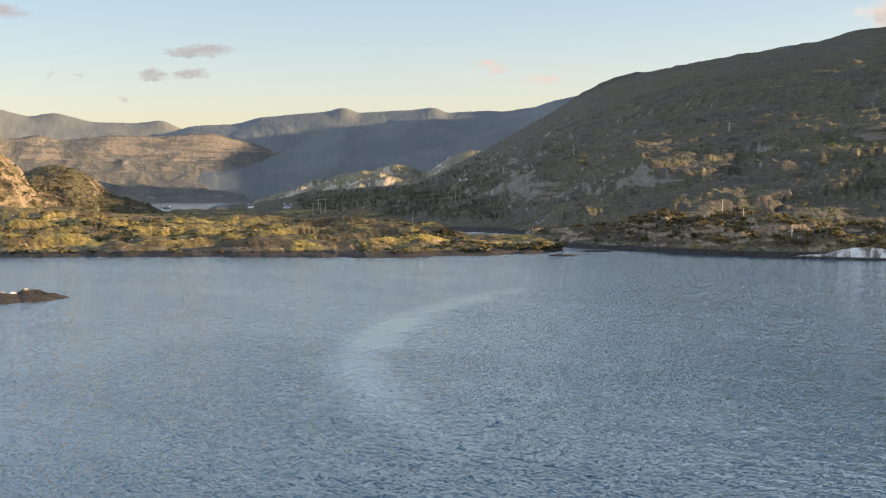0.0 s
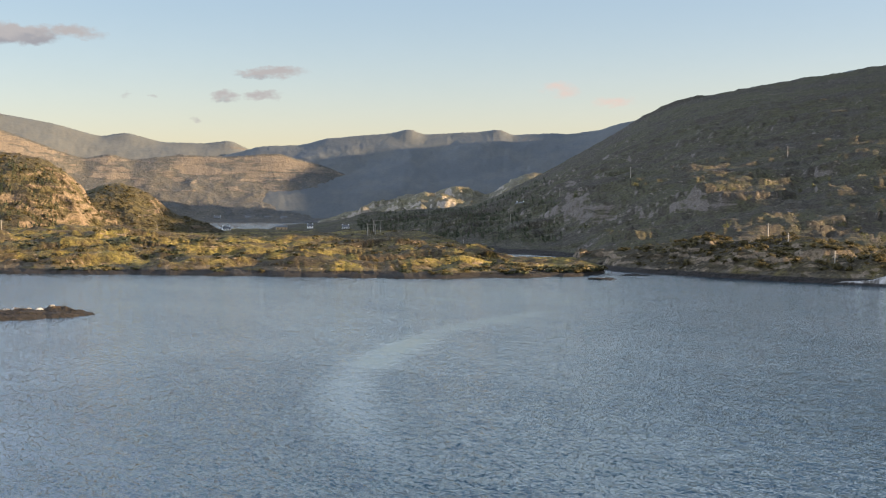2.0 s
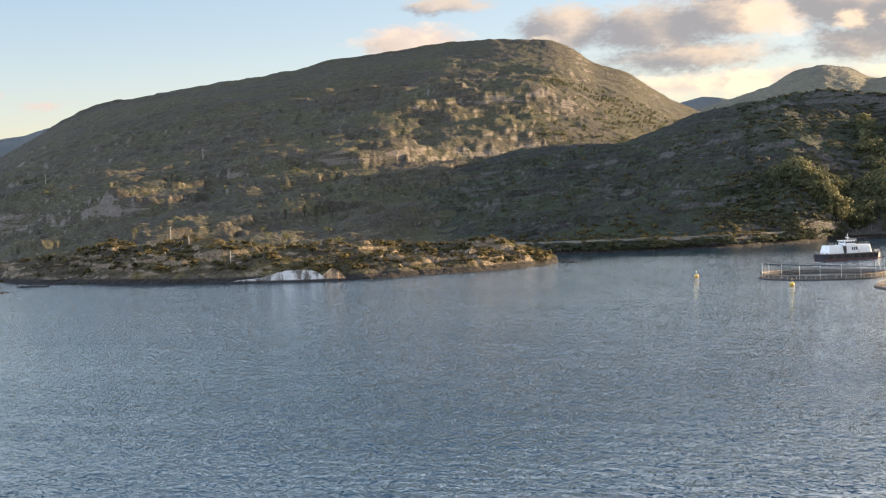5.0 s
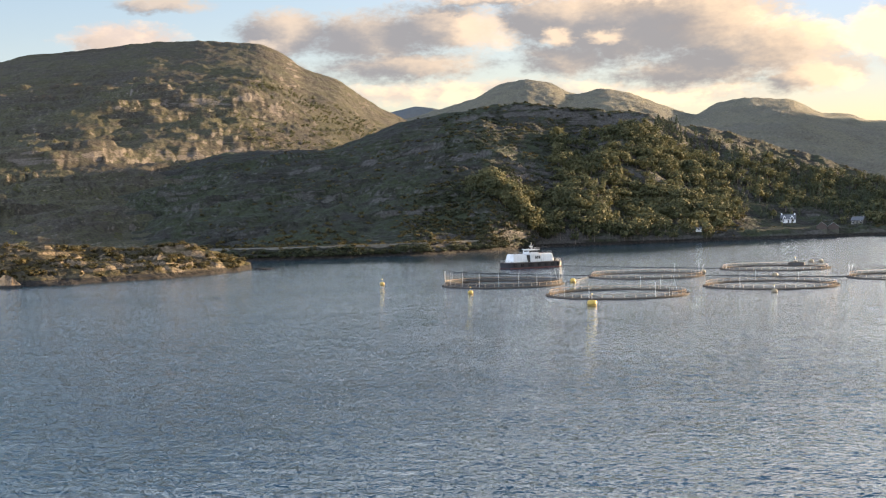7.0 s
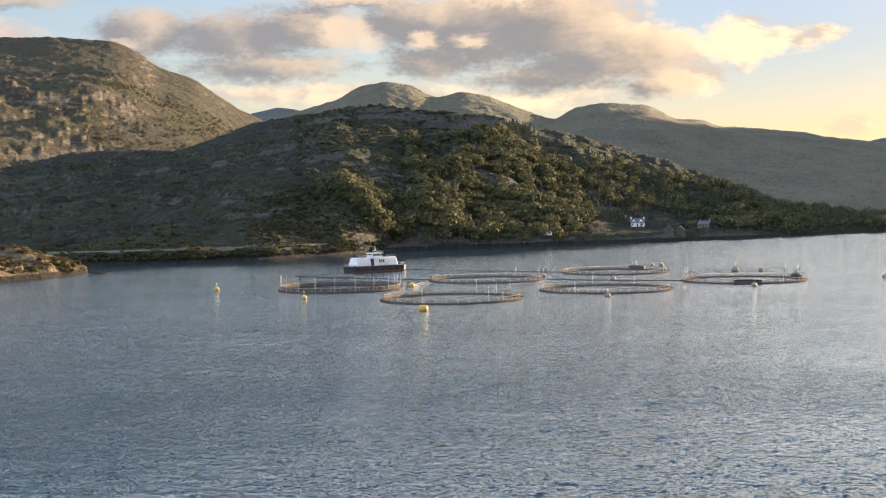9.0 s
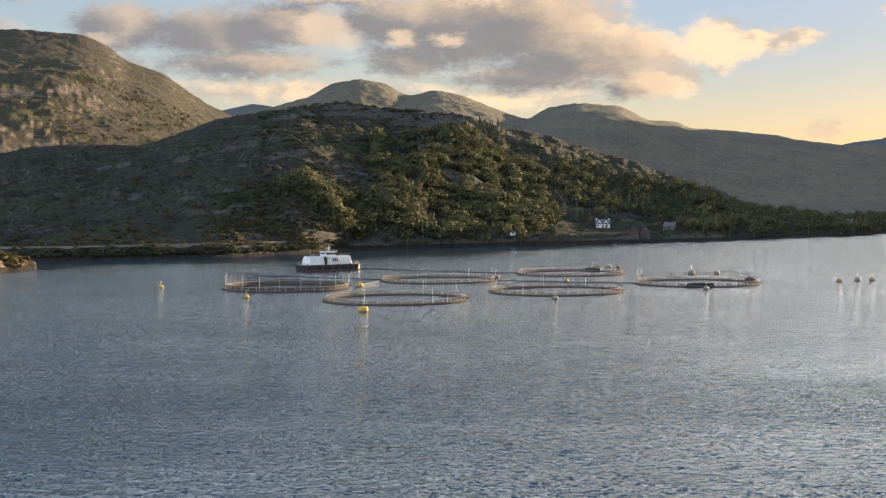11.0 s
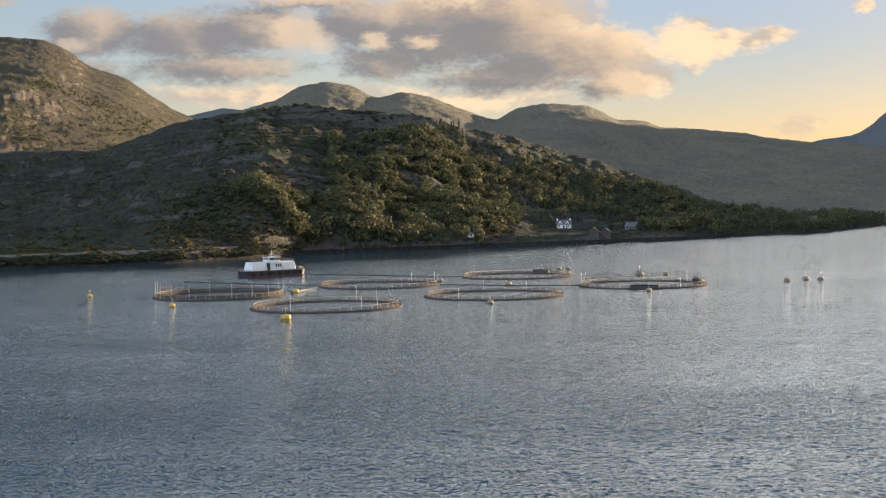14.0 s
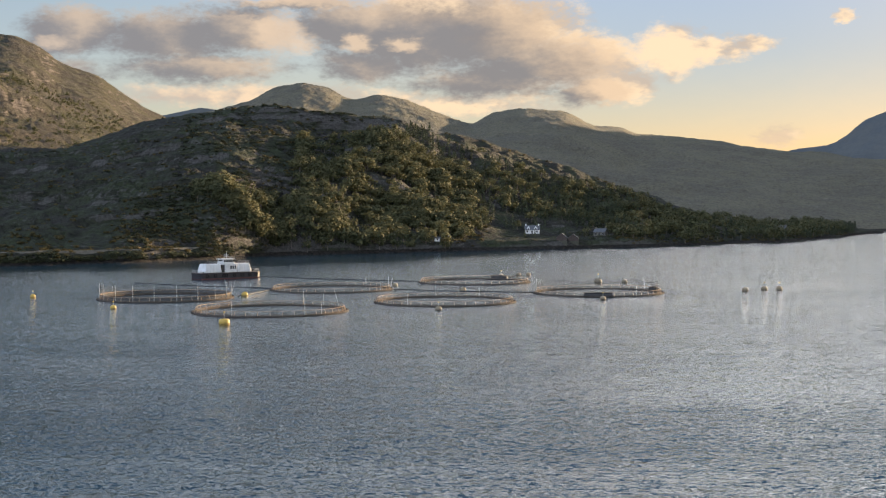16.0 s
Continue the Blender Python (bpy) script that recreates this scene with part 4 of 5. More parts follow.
def wood(name, land, spots, heights, shape, count, size, mat, label, category, seed, wide=1.0):
    """Many trees as one stuff object: spots are (azimuth, distance) arrays on a landform."""
    rng = np.random.RandomState(seed)
    crowns = [leaf_cloud(rng, count, shape, size) for _ in range(7)]
    tp, tq = trunk_shape(5, 0.85 if shape == "conifer" else 0.5)
    az, r = spots
    z = ground(land, az, r)
    keep = z > 1.3
    az, r, z, heights = az[keep], r[keep], z[keep], heights[keep]
    x, y = r * np.sin(np.radians(az)), r * np.cos(np.radians(az))
    P, Q, M, base = [], [], [], 0
    for i in range(len(az)):
        cp, cq = crowns[rng.randint(7)]
        a = rng.uniform(0, 6.283)
        ca, sa = math.cos(a), math.sin(a)
        h = heights[i]
        w = h * rng.uniform(0.8, 1.25) * wide
        for k, (pp, qq) in enumerate(((cp, cq), (tp, tq))):
            if k == 1 and shape == "bush":
                continue
            X = (pp[:, 0] * ca - pp[:, 1] * sa) * w + x[i]
            Y = (pp[:, 0] * sa + pp[:, 1] * ca) * w + y[i]
            P.append(np.stack([X, Y, pp[:, 2] * h + z[i] - 0.25], -1))
            Q.append(qq + base)
            M.append(np.full(len(qq), k))
            base += len(pp)
    P, Q, M = np.concatenate(P), np.concatenate(Q), np.concatenate(M)
    me = bpy.data.meshes.new(name)
    me.vertices.add(len(P))
    me.vertices.foreach_set("co", P.astype(np.float32).ravel())
    me.loops.add(Q.size)
    me.loops.foreach_set("vertex_index", Q.astype(np.int32).ravel())
    me.polygons.add(len(Q))
    me.polygons.foreach_set("loop_start", np.arange(0, Q.size, 4, dtype=np.int32))
    me.polygons.foreach_set("loop_total", np.full(len(Q), 4, np.int32))
    me.polygons.foreach_set("material_index", M.astype(np.int32))
    me.update(calc_edges=True)
    me.materials.append(mat)
    me.materials.append(M_BARK)
    return tagged(new(name, me), label, category, kind="stuff")


def scatter(rng, land, az0, az1, lo, hi, count, patch=60.0, level=0.0, seed=0):
    """Spots on a landform between two fractions of its slope, gathered in patches."""
    gaz, gv, f, c, back, Z = LAND[land]
    az = rng.uniform(az0, az1, count * 4)
    v = rng.uniform(lo, hi, count * 4)
    ff, cc = np.interp(az, gaz, f), np.interp(az, gaz, c)
    r = np.where(v <= 1, ff + (cc - ff) * v, cc + back * (v - 1) / 0.6)
    x, y = r * np.sin(np.radians(az)), r * np.cos(np.radians(az))
    keep = fbm(x, y, patch, 3, 0.5, seed + 50) + 0.25 * rng.normal(size=len(az)) > level
    return az[keep][:count], r[keep][:count]


def woods():
    rng = np.random.RandomState(21)

    def tall(spots, lo, hi):
        return spots, rng.uniform(lo, hi, len(spots[0]))

    def open_meadow(spots):
        # keep the meadow round the cottage and the sheds clear
        az, r = spots
        keep = ~((az > 2.2) & (az < 7.6) & (r < 945) & (rng.rand(len(az)) > 0.06))
        return az[keep], r[keep]

    def both(*many):
        return np.concatenate([m[0] for m in many]), np.concatenate([m[1] for m in many])

    hill = "wooded_hill"
    t = rng.uniform(0, 1, 420)
    gaz, gv, f, c, back, Z = LAND[hill]
    raz = -7.1 - 2.3 * t + rng.normal(size=420) * 0.3
    az, r = scatter(rng, hill, -8.5, -5.8, 0.015, 0.2, 90, 40, 0.05, 30)
    v = (r - np.interp(az, gaz, f)) / (np.interp(az, gaz, c) - np.interp(az, gaz, f))
    keep = az > -6.8 - 2.3 * v / 0.22 + 0.35
    gully = (az[keep], r[keep])
    rib_spots = (raz, np.interp(raz, gaz, f) + (np.interp(raz, gaz, c) - np.interp(raz, gaz, f)) * (0.02 + 0.18 * t))
    s = both(scatter(rng, hill, -6.0, 1.5, 0.0, 0.68, 1250, 46, 0.08, 1), scatter(rng, hill, 1, 10, 0.2, 0.85, 320, 60, 0.05, 2), gully,
             rib_spots, scatter(rng, hill, 7.5, 16.5, 0.05, 0.9, 430, 40, 0.02, 4))
    face = both(scatter(rng, hill, -12.4, -6.3, 0.035, 0.26, 620, 40, -0.6, 32), scatter(rng, hill, -22, -8.4, 0.002, 0.016, 620, 40, -0.8, 33), scatter(rng, hill, 6, 15, 0.05, 1.0, 700, 40, -0.1, 34), scatter(rng, hill, -11, -3, 0.15, 0.95, 1100, 50, -0.1, 35), scatter(rng, hill, -9.6, -7.0, 0.0, 0.06, 220, 40, -0.8, 36))
    wood("hazel_scrub", hill, *tall(face, 1.4, 3.2), "bush", 36, 0.2, M_HAZEL, "low dark hazel and heather on the slope above the road", "bushes", 11, 1.4)
    wood("birch_wood", hill, *tall(open_meadow(s), 5.0, 10.5), "broad", 110, 0.11, M_LEAF, "birch wood with sunlit crowns on the steep hillside", "trees", 1)
    s = both(scatter(rng, hill, -1.5, 8.5, 0.2, 0.86, 1700, 70, -0.15, 5), scatter(rng, hill, 11.5, 15.3, 0.03, 0.95, 90, 40, 0.1, 6), scatter(rng, hill, 15.2, 17.0, 0.02, 1.0, 260, 60, -1.0, 6))
    wood("spruce_wood", hill, *tall(open_meadow(s), 3.5, 8.0), "conifer", 70, 0.11, M_NEEDLE, "dark spruces among the birches", "trees", 2)
    s = both(scatter(rng, hill, -22, -6.5, 0.0, 0.12, 420, 50, -0.1, 7), scatter(rng, hill, -13, -6.6, 0.02, 0.3, 420, 40, -0.2, 31), scatter(rng, hill, -22, -5, 0.1, 0.95, 500, 90, 0.1, 8), scatter(rng, hill, 0, 17, 0.0, 0.3, 600, 50, 0.0, 9),
             scatter(rng, hill, -12, 8, 0.6, 1.02, 420, 60, 0.05, 10))
    wood("hill_scrub", hill, *tall(open_meadow(s), 1.0, 2.8), "bush", 34, 0.26, M_SCRUB, "patches of low scrub on the dark hillside", "bushes", 3, 1.3)
    great = "great_hill"
    s = both(scatter(rng, great, -20, -12.5, 0.4, 0.8, 520, 80, 0.0, 11), scatter(rng, great, -44, -22, 0.05, 0.4, 70, 90, 0.15, 12))
    wood("hillside_birches", great, *tall(s, 2.2, 5.5), "broad", 60, 0.14, M_LEAF, "scattered birches on the great hill", "trees", 4)
    s = scatter(rng, great, -53, -44.6, 0.15, 0.9, 1700, 120, -0.35, 13)
    wood("plantation", great, *tall(s, 2.5, 5.5), "conifer", 40, 0.13, M_NEEDLE, "dark conifer plantation at the foot of the great hill", "trees", 5)
    s = scatter(rng, "cliff_hill", -76, -66.3, 0.02, 0.72, 620, 60, -0.1, 14)
    wood("cliff_pines", "cliff_hill", *tall(s, 3.0, 6.0), "conifer", 40, 0.15, M_NEEDLE, "dark young conifers below orange cliffs", "trees", 6)
    s = both(scatter(rng, "cliff_hill", -76, -64.5, 0.02, 0.98, 420, 50, 0.0, 15))
    wood("cliff_scrub", "cliff_hill", *tall(s, 1.5, 3.6), "bush", 28, 0.28, M_SCRUB, "brown scrub on the cliff hill", "bushes", 7, 1.3)
    s = scatter(rng, "round_knoll", -66, -59.6, 0.02, 0.98, 380, 40, 0.0, 16)
    wood("knoll_scrub", "round_knoll", *tall(s, 1.2, 3.0), "bush", 26, 0.28, M_SCRUB, "low scrub on the rounded knoll", "bushes", 8, 1.4)
    s = both(scatter(rng, "low_point", -76, -44.2, 0.0, 0.3, 700, 36, 0.05, 17), scatter(rng, "low_point", -72, -50, 0.2, 0.9, 350, 60, 0.1, 18))
    wood("point_scrub", "low_point", *tall(s, 0.9, 2.8), "bush", 30, 0.26, M_SCRUB, "golden scrub and bracken on the low point", "bushes", 9, 1.5)
    s = scatter(rng, "low_point", -76, -44.2, 0.0, 0.4, 1500, 26, 0.05, 41)
    wood("bracken", "low_point", *tall(s, 0.8, 2.4), "bush", 24, 0.30, M_HAZEL, "dark bracken and heather in the hollows of the point", "bushes", 12, 1.7)
    s = scatter(rng, "wooded_headland", -43, -20.2, 0.12, 1.1, 900, 26, 0.0, 19)
    wood("headland_scrub", "wooded_headland", *tall(s, 1.2, 3.4), "bush", 36, 0.24, M_SCRUB, "sunlit scrub and small trees on the headland", "bushes", 10, 1.25)


woods()

# ---- the shore road under the wooded hill ----
def strip(name, land, az0, az1, off, width, lift, mat, label, category, count=160, depth=0.5):
    bm = bmesh.new()
    gaz, gv, f, c, back, Z = LAND[land]
    rows = []
    for i in range(count + 1):
        a = az0 + (az1 - az0) * i / count
        r = float(np.interp(a, gaz, f)) + off
        z = 5.55 + lift
        rows.append([bm.verts.new(place(a, r + d, z + h)) for d, h in ((0, -depth), (0, 0), (width, 0), (width, -depth))])
    for u, w in zip(rows, rows[1:]):
        for k in range(3):
            bm.faces.new((u[k], u[k + 1], w[k + 1], w[k]))
    return tagged(part(name, bm, mat), label, category, kind="structure")


strip("road", "wooded_hill", -21.5, -9.2, 10.5, 6.0, 0.05, M_ROAD, "narrow grey shore road", "road", depth=2.5)
strip("roadside_wall", "wooded_hill", -21.5, -9.3, 8.6, 0.7, 0.75, M_STONE, "low pale stone wall beside the road", "wall", depth=3.0)


# ---- the fish farm ----
CAGE_RADIUS = 19.0


def post_mesh(name, height, r, mat, top=0.7):
    me = bpy.data.meshes.new(name)
    bm = tube(bmesh.new(), [(0, 0, 0), (0, 0, height * 0.6), (0, 0, height)], [r, r, r * top], 6)
    bm.to_mesh(me)
    bm.free()
    me.materials.append(mat)
    return me


STANCHION = post_mesh("stanchion", 1.25, 0.07, M_RAIL)
TALL_POLE = post_mesh("net_pole", 4.2, 0.065, M_POLE)


def fish_cage(x, y, label, poles=(), net=M_NET, birds=None, turn=0.0, net_top=0.85):
    """A round floating cage: two floating pipes, stanchions, handrail, netting and the poles of its bird net."""
    ob = thing("fish_cage", pose(x, y, 0, 0, 0, turn), label, "fish cage", "cages of the fish farm")
    part("outer_float", hoop(CAGE_RADIUS, 0.26, 0.12, 8), M_PIPE, ob, "dark plastic floating pipe")
    part("inner_float", hoop(CAGE_RADIUS - 0.85, 0.26, 0.12, 8), M_PIPE, ob)
    part("handrail", hoop(CAGE_RADIUS - 0.85, 0.075, 1.3, 6, 72, 0.05), M_RAIL, ob, "pale handrail")
    bm = bmesh.new()
    rows = []
    for i in range(72):
        a = 2 * math.pi * i / 72
        rows.append([bm.verts.new(((CAGE_RADIUS - 0.8 - d) * math.cos(a), (CAGE_RADIUS - 0.8 - d) * math.sin(a), h)) for d, h in ((0, net_top), (0.12, 0.6), (0.0, -0.2), (0.5, -4.0))])
    for i in range(72):
        u, w = rows[i], rows[(i + 1) % 72]
        for k in range(3):
            bm.faces.new((u[k], w[k], w[k + 1], u[k + 1]))
    part("net", bm, net, ob, "brown netting")
    for i in range(40):
        a = 2 * math.pi * i / 40
        shared("stanchion", STANCHION, ob, pose((CAGE_RADIUS - 0.45) * math.cos(a), (CAGE_RADIUS - 0.45) * math.sin(a), 0.1, 0, 0, math.degrees(a)) @ pose(0, 0, 0, 0, -18, 0))
    for deg, h, lean in poles:
        a = radians(deg - turn)
        m = pose((CAGE_RADIUS - 0.6) * math.cos(a), (CAGE_RADIUS - 0.6) * math.sin(a), 0.2, 0, lean, math.degrees(a))
        shared("net_pole", TALL_POLE, ob, m @ Matrix.Diagonal((1, 1, h / 4.2, 1)))
    if birds:
        n = 24
        tops = []
        for i in range(n + 1):
            a = radians(birds[0] + (birds[1] - birds[0]) * i / n)
            sag = abs(math.sin(math.pi * i / 4))
            tops.append(Vector(((CAGE_RADIUS - 1.2) * math.cos(a), (CAGE_RADIUS - 1.2) * math.sin(a), 3.4 - 0.9 * sag)))
        part("net_rope", tube(bmesh.new(), tops, 0.05, 4), M_CABLE, ob, "sagging rope of the bird net")
        bm = bmesh.new()
        ring = [bm.verts.new(t) for t in tops]
        low = [bm.verts.new((t.x * 1.03, t.y * 1.03, 1.3)) for t in tops]
        for i in range(n):
            bm.faces.new((ring[i], ring[i + 1], low[i + 1], low[i]))
        part("bird_net", bm, M_BIRDNET, ob, "thin grey bird net")
    return ob


def walkway(cage, deg, length, height, label):
    """Dark machinery that sits on the ring: a box, a rounded drum and feet."""
    m = cage.matrix_basis
    a = radians(deg) 
    p = m.translation + Vector((math.cos(a), math.sin(a), 0)) * (CAGE_RADIUS - 0.4)
    ob = thing("net_float_pack", pose(p.x, p.y, 0.3, 0, 0, deg + 90), label, "equipment", "packs on the cages")
    bm = block(bmesh.new(), (-length / 2, -0.6, 0), (length / 2, 0.6, height), 0.12, (0.96, 0.8))
    part("body", bm, M_DARK, ob)
    bm = tube(bmesh.new(), [(-length / 2 + 0.3, 0, height), (0, 0.1, height + 0.15), (length / 2 - 0.3, 0, height)], 0.35, 8)
    part("roll", bm, M_TYRE, ob, "rolled dark net")
    for s in (-1, 1):
        part("foot", block(bmesh.new(), (s * length * 0.4 - 0.2, -0.8, -0.15), (s * length * 0.4 + 0.2, 0.8, 0.1), 0.03), M_PIPE, ob)
    return ob


def around(a0, a1, count, h, lean=0.0):
    return [(a0 + (a1 - a0) * i / max(count - 1, 1), h, lean) for i in range(count)]


cage_1 = fish_cage(-60.5, 394.0, "fish cage with dark raised netting and many thin poles", around(180, 368, 11, 4.4) + [(20, 4.8, 18), (28, 4.8, -14), (160, 3.0, 0)], M_NETDARK, (60, 190), 0.0, 1.5)
cage_2 = fish_cage(-22.5, 345.2, "round fish cage with dark handrail and pale poles", [(250, 4.2, 0), (72, 4.0, 0), (305, 4.0, 0), (30, 4.2, -16), (52, 3.2, 0), (225, 2.6, 0), (320, 2.5, 0)])
cage_3 = fish_cage(-17.2, 430.6, "round fish cage with golden sunlit netting", [(20, 3.6, 0), (60, 3.2, 0), (10, 3.4, 12), (330, 2.4, 0)])
cage_4 = fish_cage(19.7, 376.2, "round fish cage with tan sunlit netting", [(100, 3.4, 0), (240, 3.2, 0), (60, 2.6, 0)])
cage_5 = fish_cage(27.2, 469.1, "far round fish cage with pale sunlit rail", [(200, 2.0, 0)])
cage_6 = fish_cage(64.1, 410.7, "round fish cage with drooping bird net", [(20, 4.4, 10), (35, 4.0, -8), (160, 3.8, -12), (170, 3.8, 0), (300, 2.6, 0)], M_NET, (-30, 200))
walkway(cage_5, 62, 6.5, 0.8, "dark net pack lying on the cage ring")
walkway(cage_6, 265, 8.5, 0.55, "long dark net pack lying on the cage ring")
walkway(cage_6, 22, 4.5, 0.8, "short dark net pack on the cage ring")


def buoy(az, r, size, mat, label, mast=True, group="mooring buoys", flat=False):
    ob = thing("mooring_buoy", facing(az, r, 0, random.uniform(0, 60)), label, "buoy", group)
    s = size / 2
    if flat:
        prof = [(0.6 * s, -0.5 * s), (0.96 * s, -0.3 * s), (s, 0.5 * s), (0.94 * s, 0.95 * s), (0.75 * s, 1.05 * s), (0.2 * s, 1.1 * s)]
    else:
        prof = [(0.3 * s, -0.7 * s), (0.85 * s, -0.3 * s), (s, 0.25 * s), (0.9 * s, 0.75 * s), (0.6 * s, 1.1 * s), (0.2 * s, 1.25 * s)]
    part("float", lathe(prof), mat, ob)
    part("collar", hoop(s * 1.0, 0.07 * s, 0.2 * s, 6, 24), M_PIPE, ob, "dark rubber band")
    if mast:
        part("post", tube(bmesh.new(), [(0, 0, s), (0, 0, s * 2.3)], 0.05, 6), M_POLE, ob, "thin pale post")
        part("top_mark", block(bmesh.new(), (-0.12, -0.12, s * 2.1), (0.12, 0.12, s * 2.5), 0.03), M_BUOY, ob)
    part("eye", hoop(0.22 * s, 0.05 * s, 1.2 * s, 6, 16), M_PIPE, ob)
    return ob


random.seed(5)
buoy(-14.15, 411, 1.6, M_BUOY, "small yellow mooring buoy with a post")
buoy(-10.28, 360, 1.6, M_BUOY, "small yellow mooring buoy beside the dark cage")
buoy(-4.93, 309.5, 2.4, M_BUOY, "large yellow drum buoy in front of the cages", flat=True)
buoy(3.12, 347.5, 1.7, M_FLOAT, "faded yellow buoy with a post")
buoy(9.33, 387, 1.7, M_FLOAT, "faded tan buoy beside a cage")
buoy(14.6, 429, 2.0, M_FLOAT, "dull tan mooring buoy on open water", False)
buoy(15.3, 436, 2.0, M_FLOAT, "dull tan mooring buoy with a short post")
buoy(15.86, 437, 2.0, M_FLOAT, "dull tan buoy at the end of the row")
buoy(8.47, 466, 2.6, M_FLOAT, "big tan buoy behind the cage with the bird net")
buoy(9.53, 468, 2.0, M_FLOAT, "tan mooring buoy behind the cages", False)
buoy(4.2, 503, 2.0, M_FLOAT, "tan buoy with a dark top mark")
buoy(4.87, 513, 1.9, M_FLOAT, "pale round buoy of a pair", False)
buoy(5.27, 513, 1.9, M_FLOAT, "pale round buoy beside its twin", False)
buoy(3.26, 421, 2.0, M_FLOAT, "pale float between two cages", False)
buoy(-5.6, 404, 2.0, M_BUOY, "yellow float behind the dark cage", False)
buoy(0.2, 446, 1.9, M_FLOAT, "tan float beside the sunlit cage", False)


def mooring_line(points, label):
    pts = []
    for a, b in zip(points, points[1:]):
        for i in range(13):
            t = i / 12
            p = Vector(a).lerp(Vector(b), t)
            p.z += 0.10 - 0.35 * math.sin(math.pi * t) * 0.2
            pts.append(p)
    ob = part("mooring_line", tube(bmesh.new(), pts, 0.14, 5), M_CABLE)
    return tagged(ob, label, "rope", "floating lines of the fish farm")


mooring_line([(-41, 399, 0.1), (-36, 428, 0.1)], "dark floating hose between two cages")
mooring_line([(2.0, 428, 0.1), (45, 411, 0.1)], "long dark floating hose between cages")
mooring_line([(-52, 504, 0.3), (-30, 492, 0.1), (8.2, 472, 0.1)], "dark feed hose floating from the barge")
mooring_line([(-90, 470, 0.05), (-66, 452, 0.05), (-36, 436, 0.05)], "dark feed hose lying on the water")


# ---- the feed barge ----
def rails(bm, pts, h=1.0, r=0.035, every=1.6):
    for k in (h * 0.55, h):
        tube(bm, [(x, y, z + k) for x, y, z in pts], r, 5)
    for a, b in zip(pts, pts[1:]):
        d = (Vector(b) - Vector(a)).length
        for i in range(int(d / every) + 1):
            p = Vector(a).lerp(Vector(b), min(1, i * every / d))
            tube(bm, [p, p + Vector((0, 0, h))], r, 5)
    return bm


def feed_barge(m):
    """x along the hull, y away from the viewer."""
    ob = thing("feed_barge", m, "white feed barge with a dark hull and wheelhouse", "barge")
    bm = bmesh.new()
    # hull with raked ends
    outline = [(-13, -3.6), (-12.2, -4.2), (11.6, -4.2), (13.2, -3.2), (13.2, 3.2), (11.6, 4.2), (-12.2, 4.2), (-13, 3.6)]
    rings = [[bm.verts.new((x * sx, y * sy, z)) for x, y in outline] for z, sx, sy in ((-0.9, 0.93, 0.93), (0.3, 0.985, 0.99), (2.0, 1.0, 1.0), (2.2, 1.008, 1.01), (2.35, 1.008, 1.01))]
    for u, w in zip(rings, rings[1:]):
        for k in range(8):
            bm.faces.new((u[k], u[(k + 1) % 8], w[(k + 1) % 8], w[k]))
    bm.faces.new(rings[0][::-1])
    bm.faces.new(rings[-1])
    hull = part("hull", bm, M_HULL, ob, "black weathered hull")
    bm = block(bmesh.new(), (-12.7, -4.25, 0.0), (12.7, 4.25, 0.35), 0.03)
    part("boot_band", bm, M_RUST, hull, "dark red waterline band")
    part("deck", block(bmesh.new(), (-12.6, -3.9, 2.355), (12.8, 3.9, 2.42)), M_DECK, ob)
    # the two feed stores with sloping ends
    for x0, x1, h, name in ((-10.9, -3.5, 3.4, "feed_store"), (3.2, 9.6, 3.4, "feed_store")):
        bm = block(bmesh.new(), (x0, -3.2, 2.42), (x1, 3.2, 2.42 + h), 0.35, (0.86, 0.8), 0.15 if x0 < 0 else -0.25)
        store = part(name, bm, M_WHITE, ob, "white steel feed store")
        bm = bmesh.new()
        for i in range(5):
            x = x0 + 0.9 + (x1 - x0 - 1.8) * i / 4
            block(bm, (x - 0.05, -3.28, 2.5), (x + 0.05, -3.12, 2.42 + h * 0.75), 0, (1, 1))
        part("rib", bm, M_WHITE, store)
        for i in range(3):
            x = x0 + (x1 - x0) * (0.25 + 0.25 * i)
            part("hatch", block(bmesh.new(), (x - 0.6, -0.7, 2.4 + h), (x + 0.6, 0.7, 2.62 + h), 0.05), M_DECK, store)
        part("store_rail", rails(bmesh.new(), [(x0 + 0.8, -2.2, 2.42 + h), (x1 - 0.8, -2.2, 2.42 + h)], 0.9), M_POLE, store)
    house = part("deck_house", block(bmesh.new(), (-2.1, -3.0, 2.42), (3.0, 3.0, 5.7), 0.12), M_WHITE, ob, "white deck house")
    for i in range(3):
        x = 0.1 + i * 0.95
        w = part("window", block(bmesh.new(), (x, -3.05, 3.7), (x + 0.62, -2.98, 4.9), 0.02), M_GLASS, house, "dark window")
        part("window_frame", rails(bmesh.new(), [(x - 0.03, -3.06, 3.67), (x + 0.65, -3.06, 3.67)], 1.26, 0.03, 0.68), M_POLE, house)
    # solid block in the gap, its dark colour standing for the shade there
    part("gap_shade", block(bmesh.new(), (-3.45, -2.6, 2.42), (-2.12, -1.0, 5.3), 0.05), M_DARK, ob, "dark block standing for the shaded gap")
    bridge = part("wheelhouse", block(bmesh.new(), (-2.6, -2.3, 5.7), (2.4, 2.3, 7.4), 0.1, (0.92, 0.92)), M_WHITE, ob, "white wheelhouse")
    for i in range(5):
        x = -2.2 + i * 0.93
        part("wheelhouse_window", block(bmesh.new(), (x, -2.31, 6.4), (x + 0.72, -2.16, 7.1), 0.02), M_GLASS, bridge, "dark window")
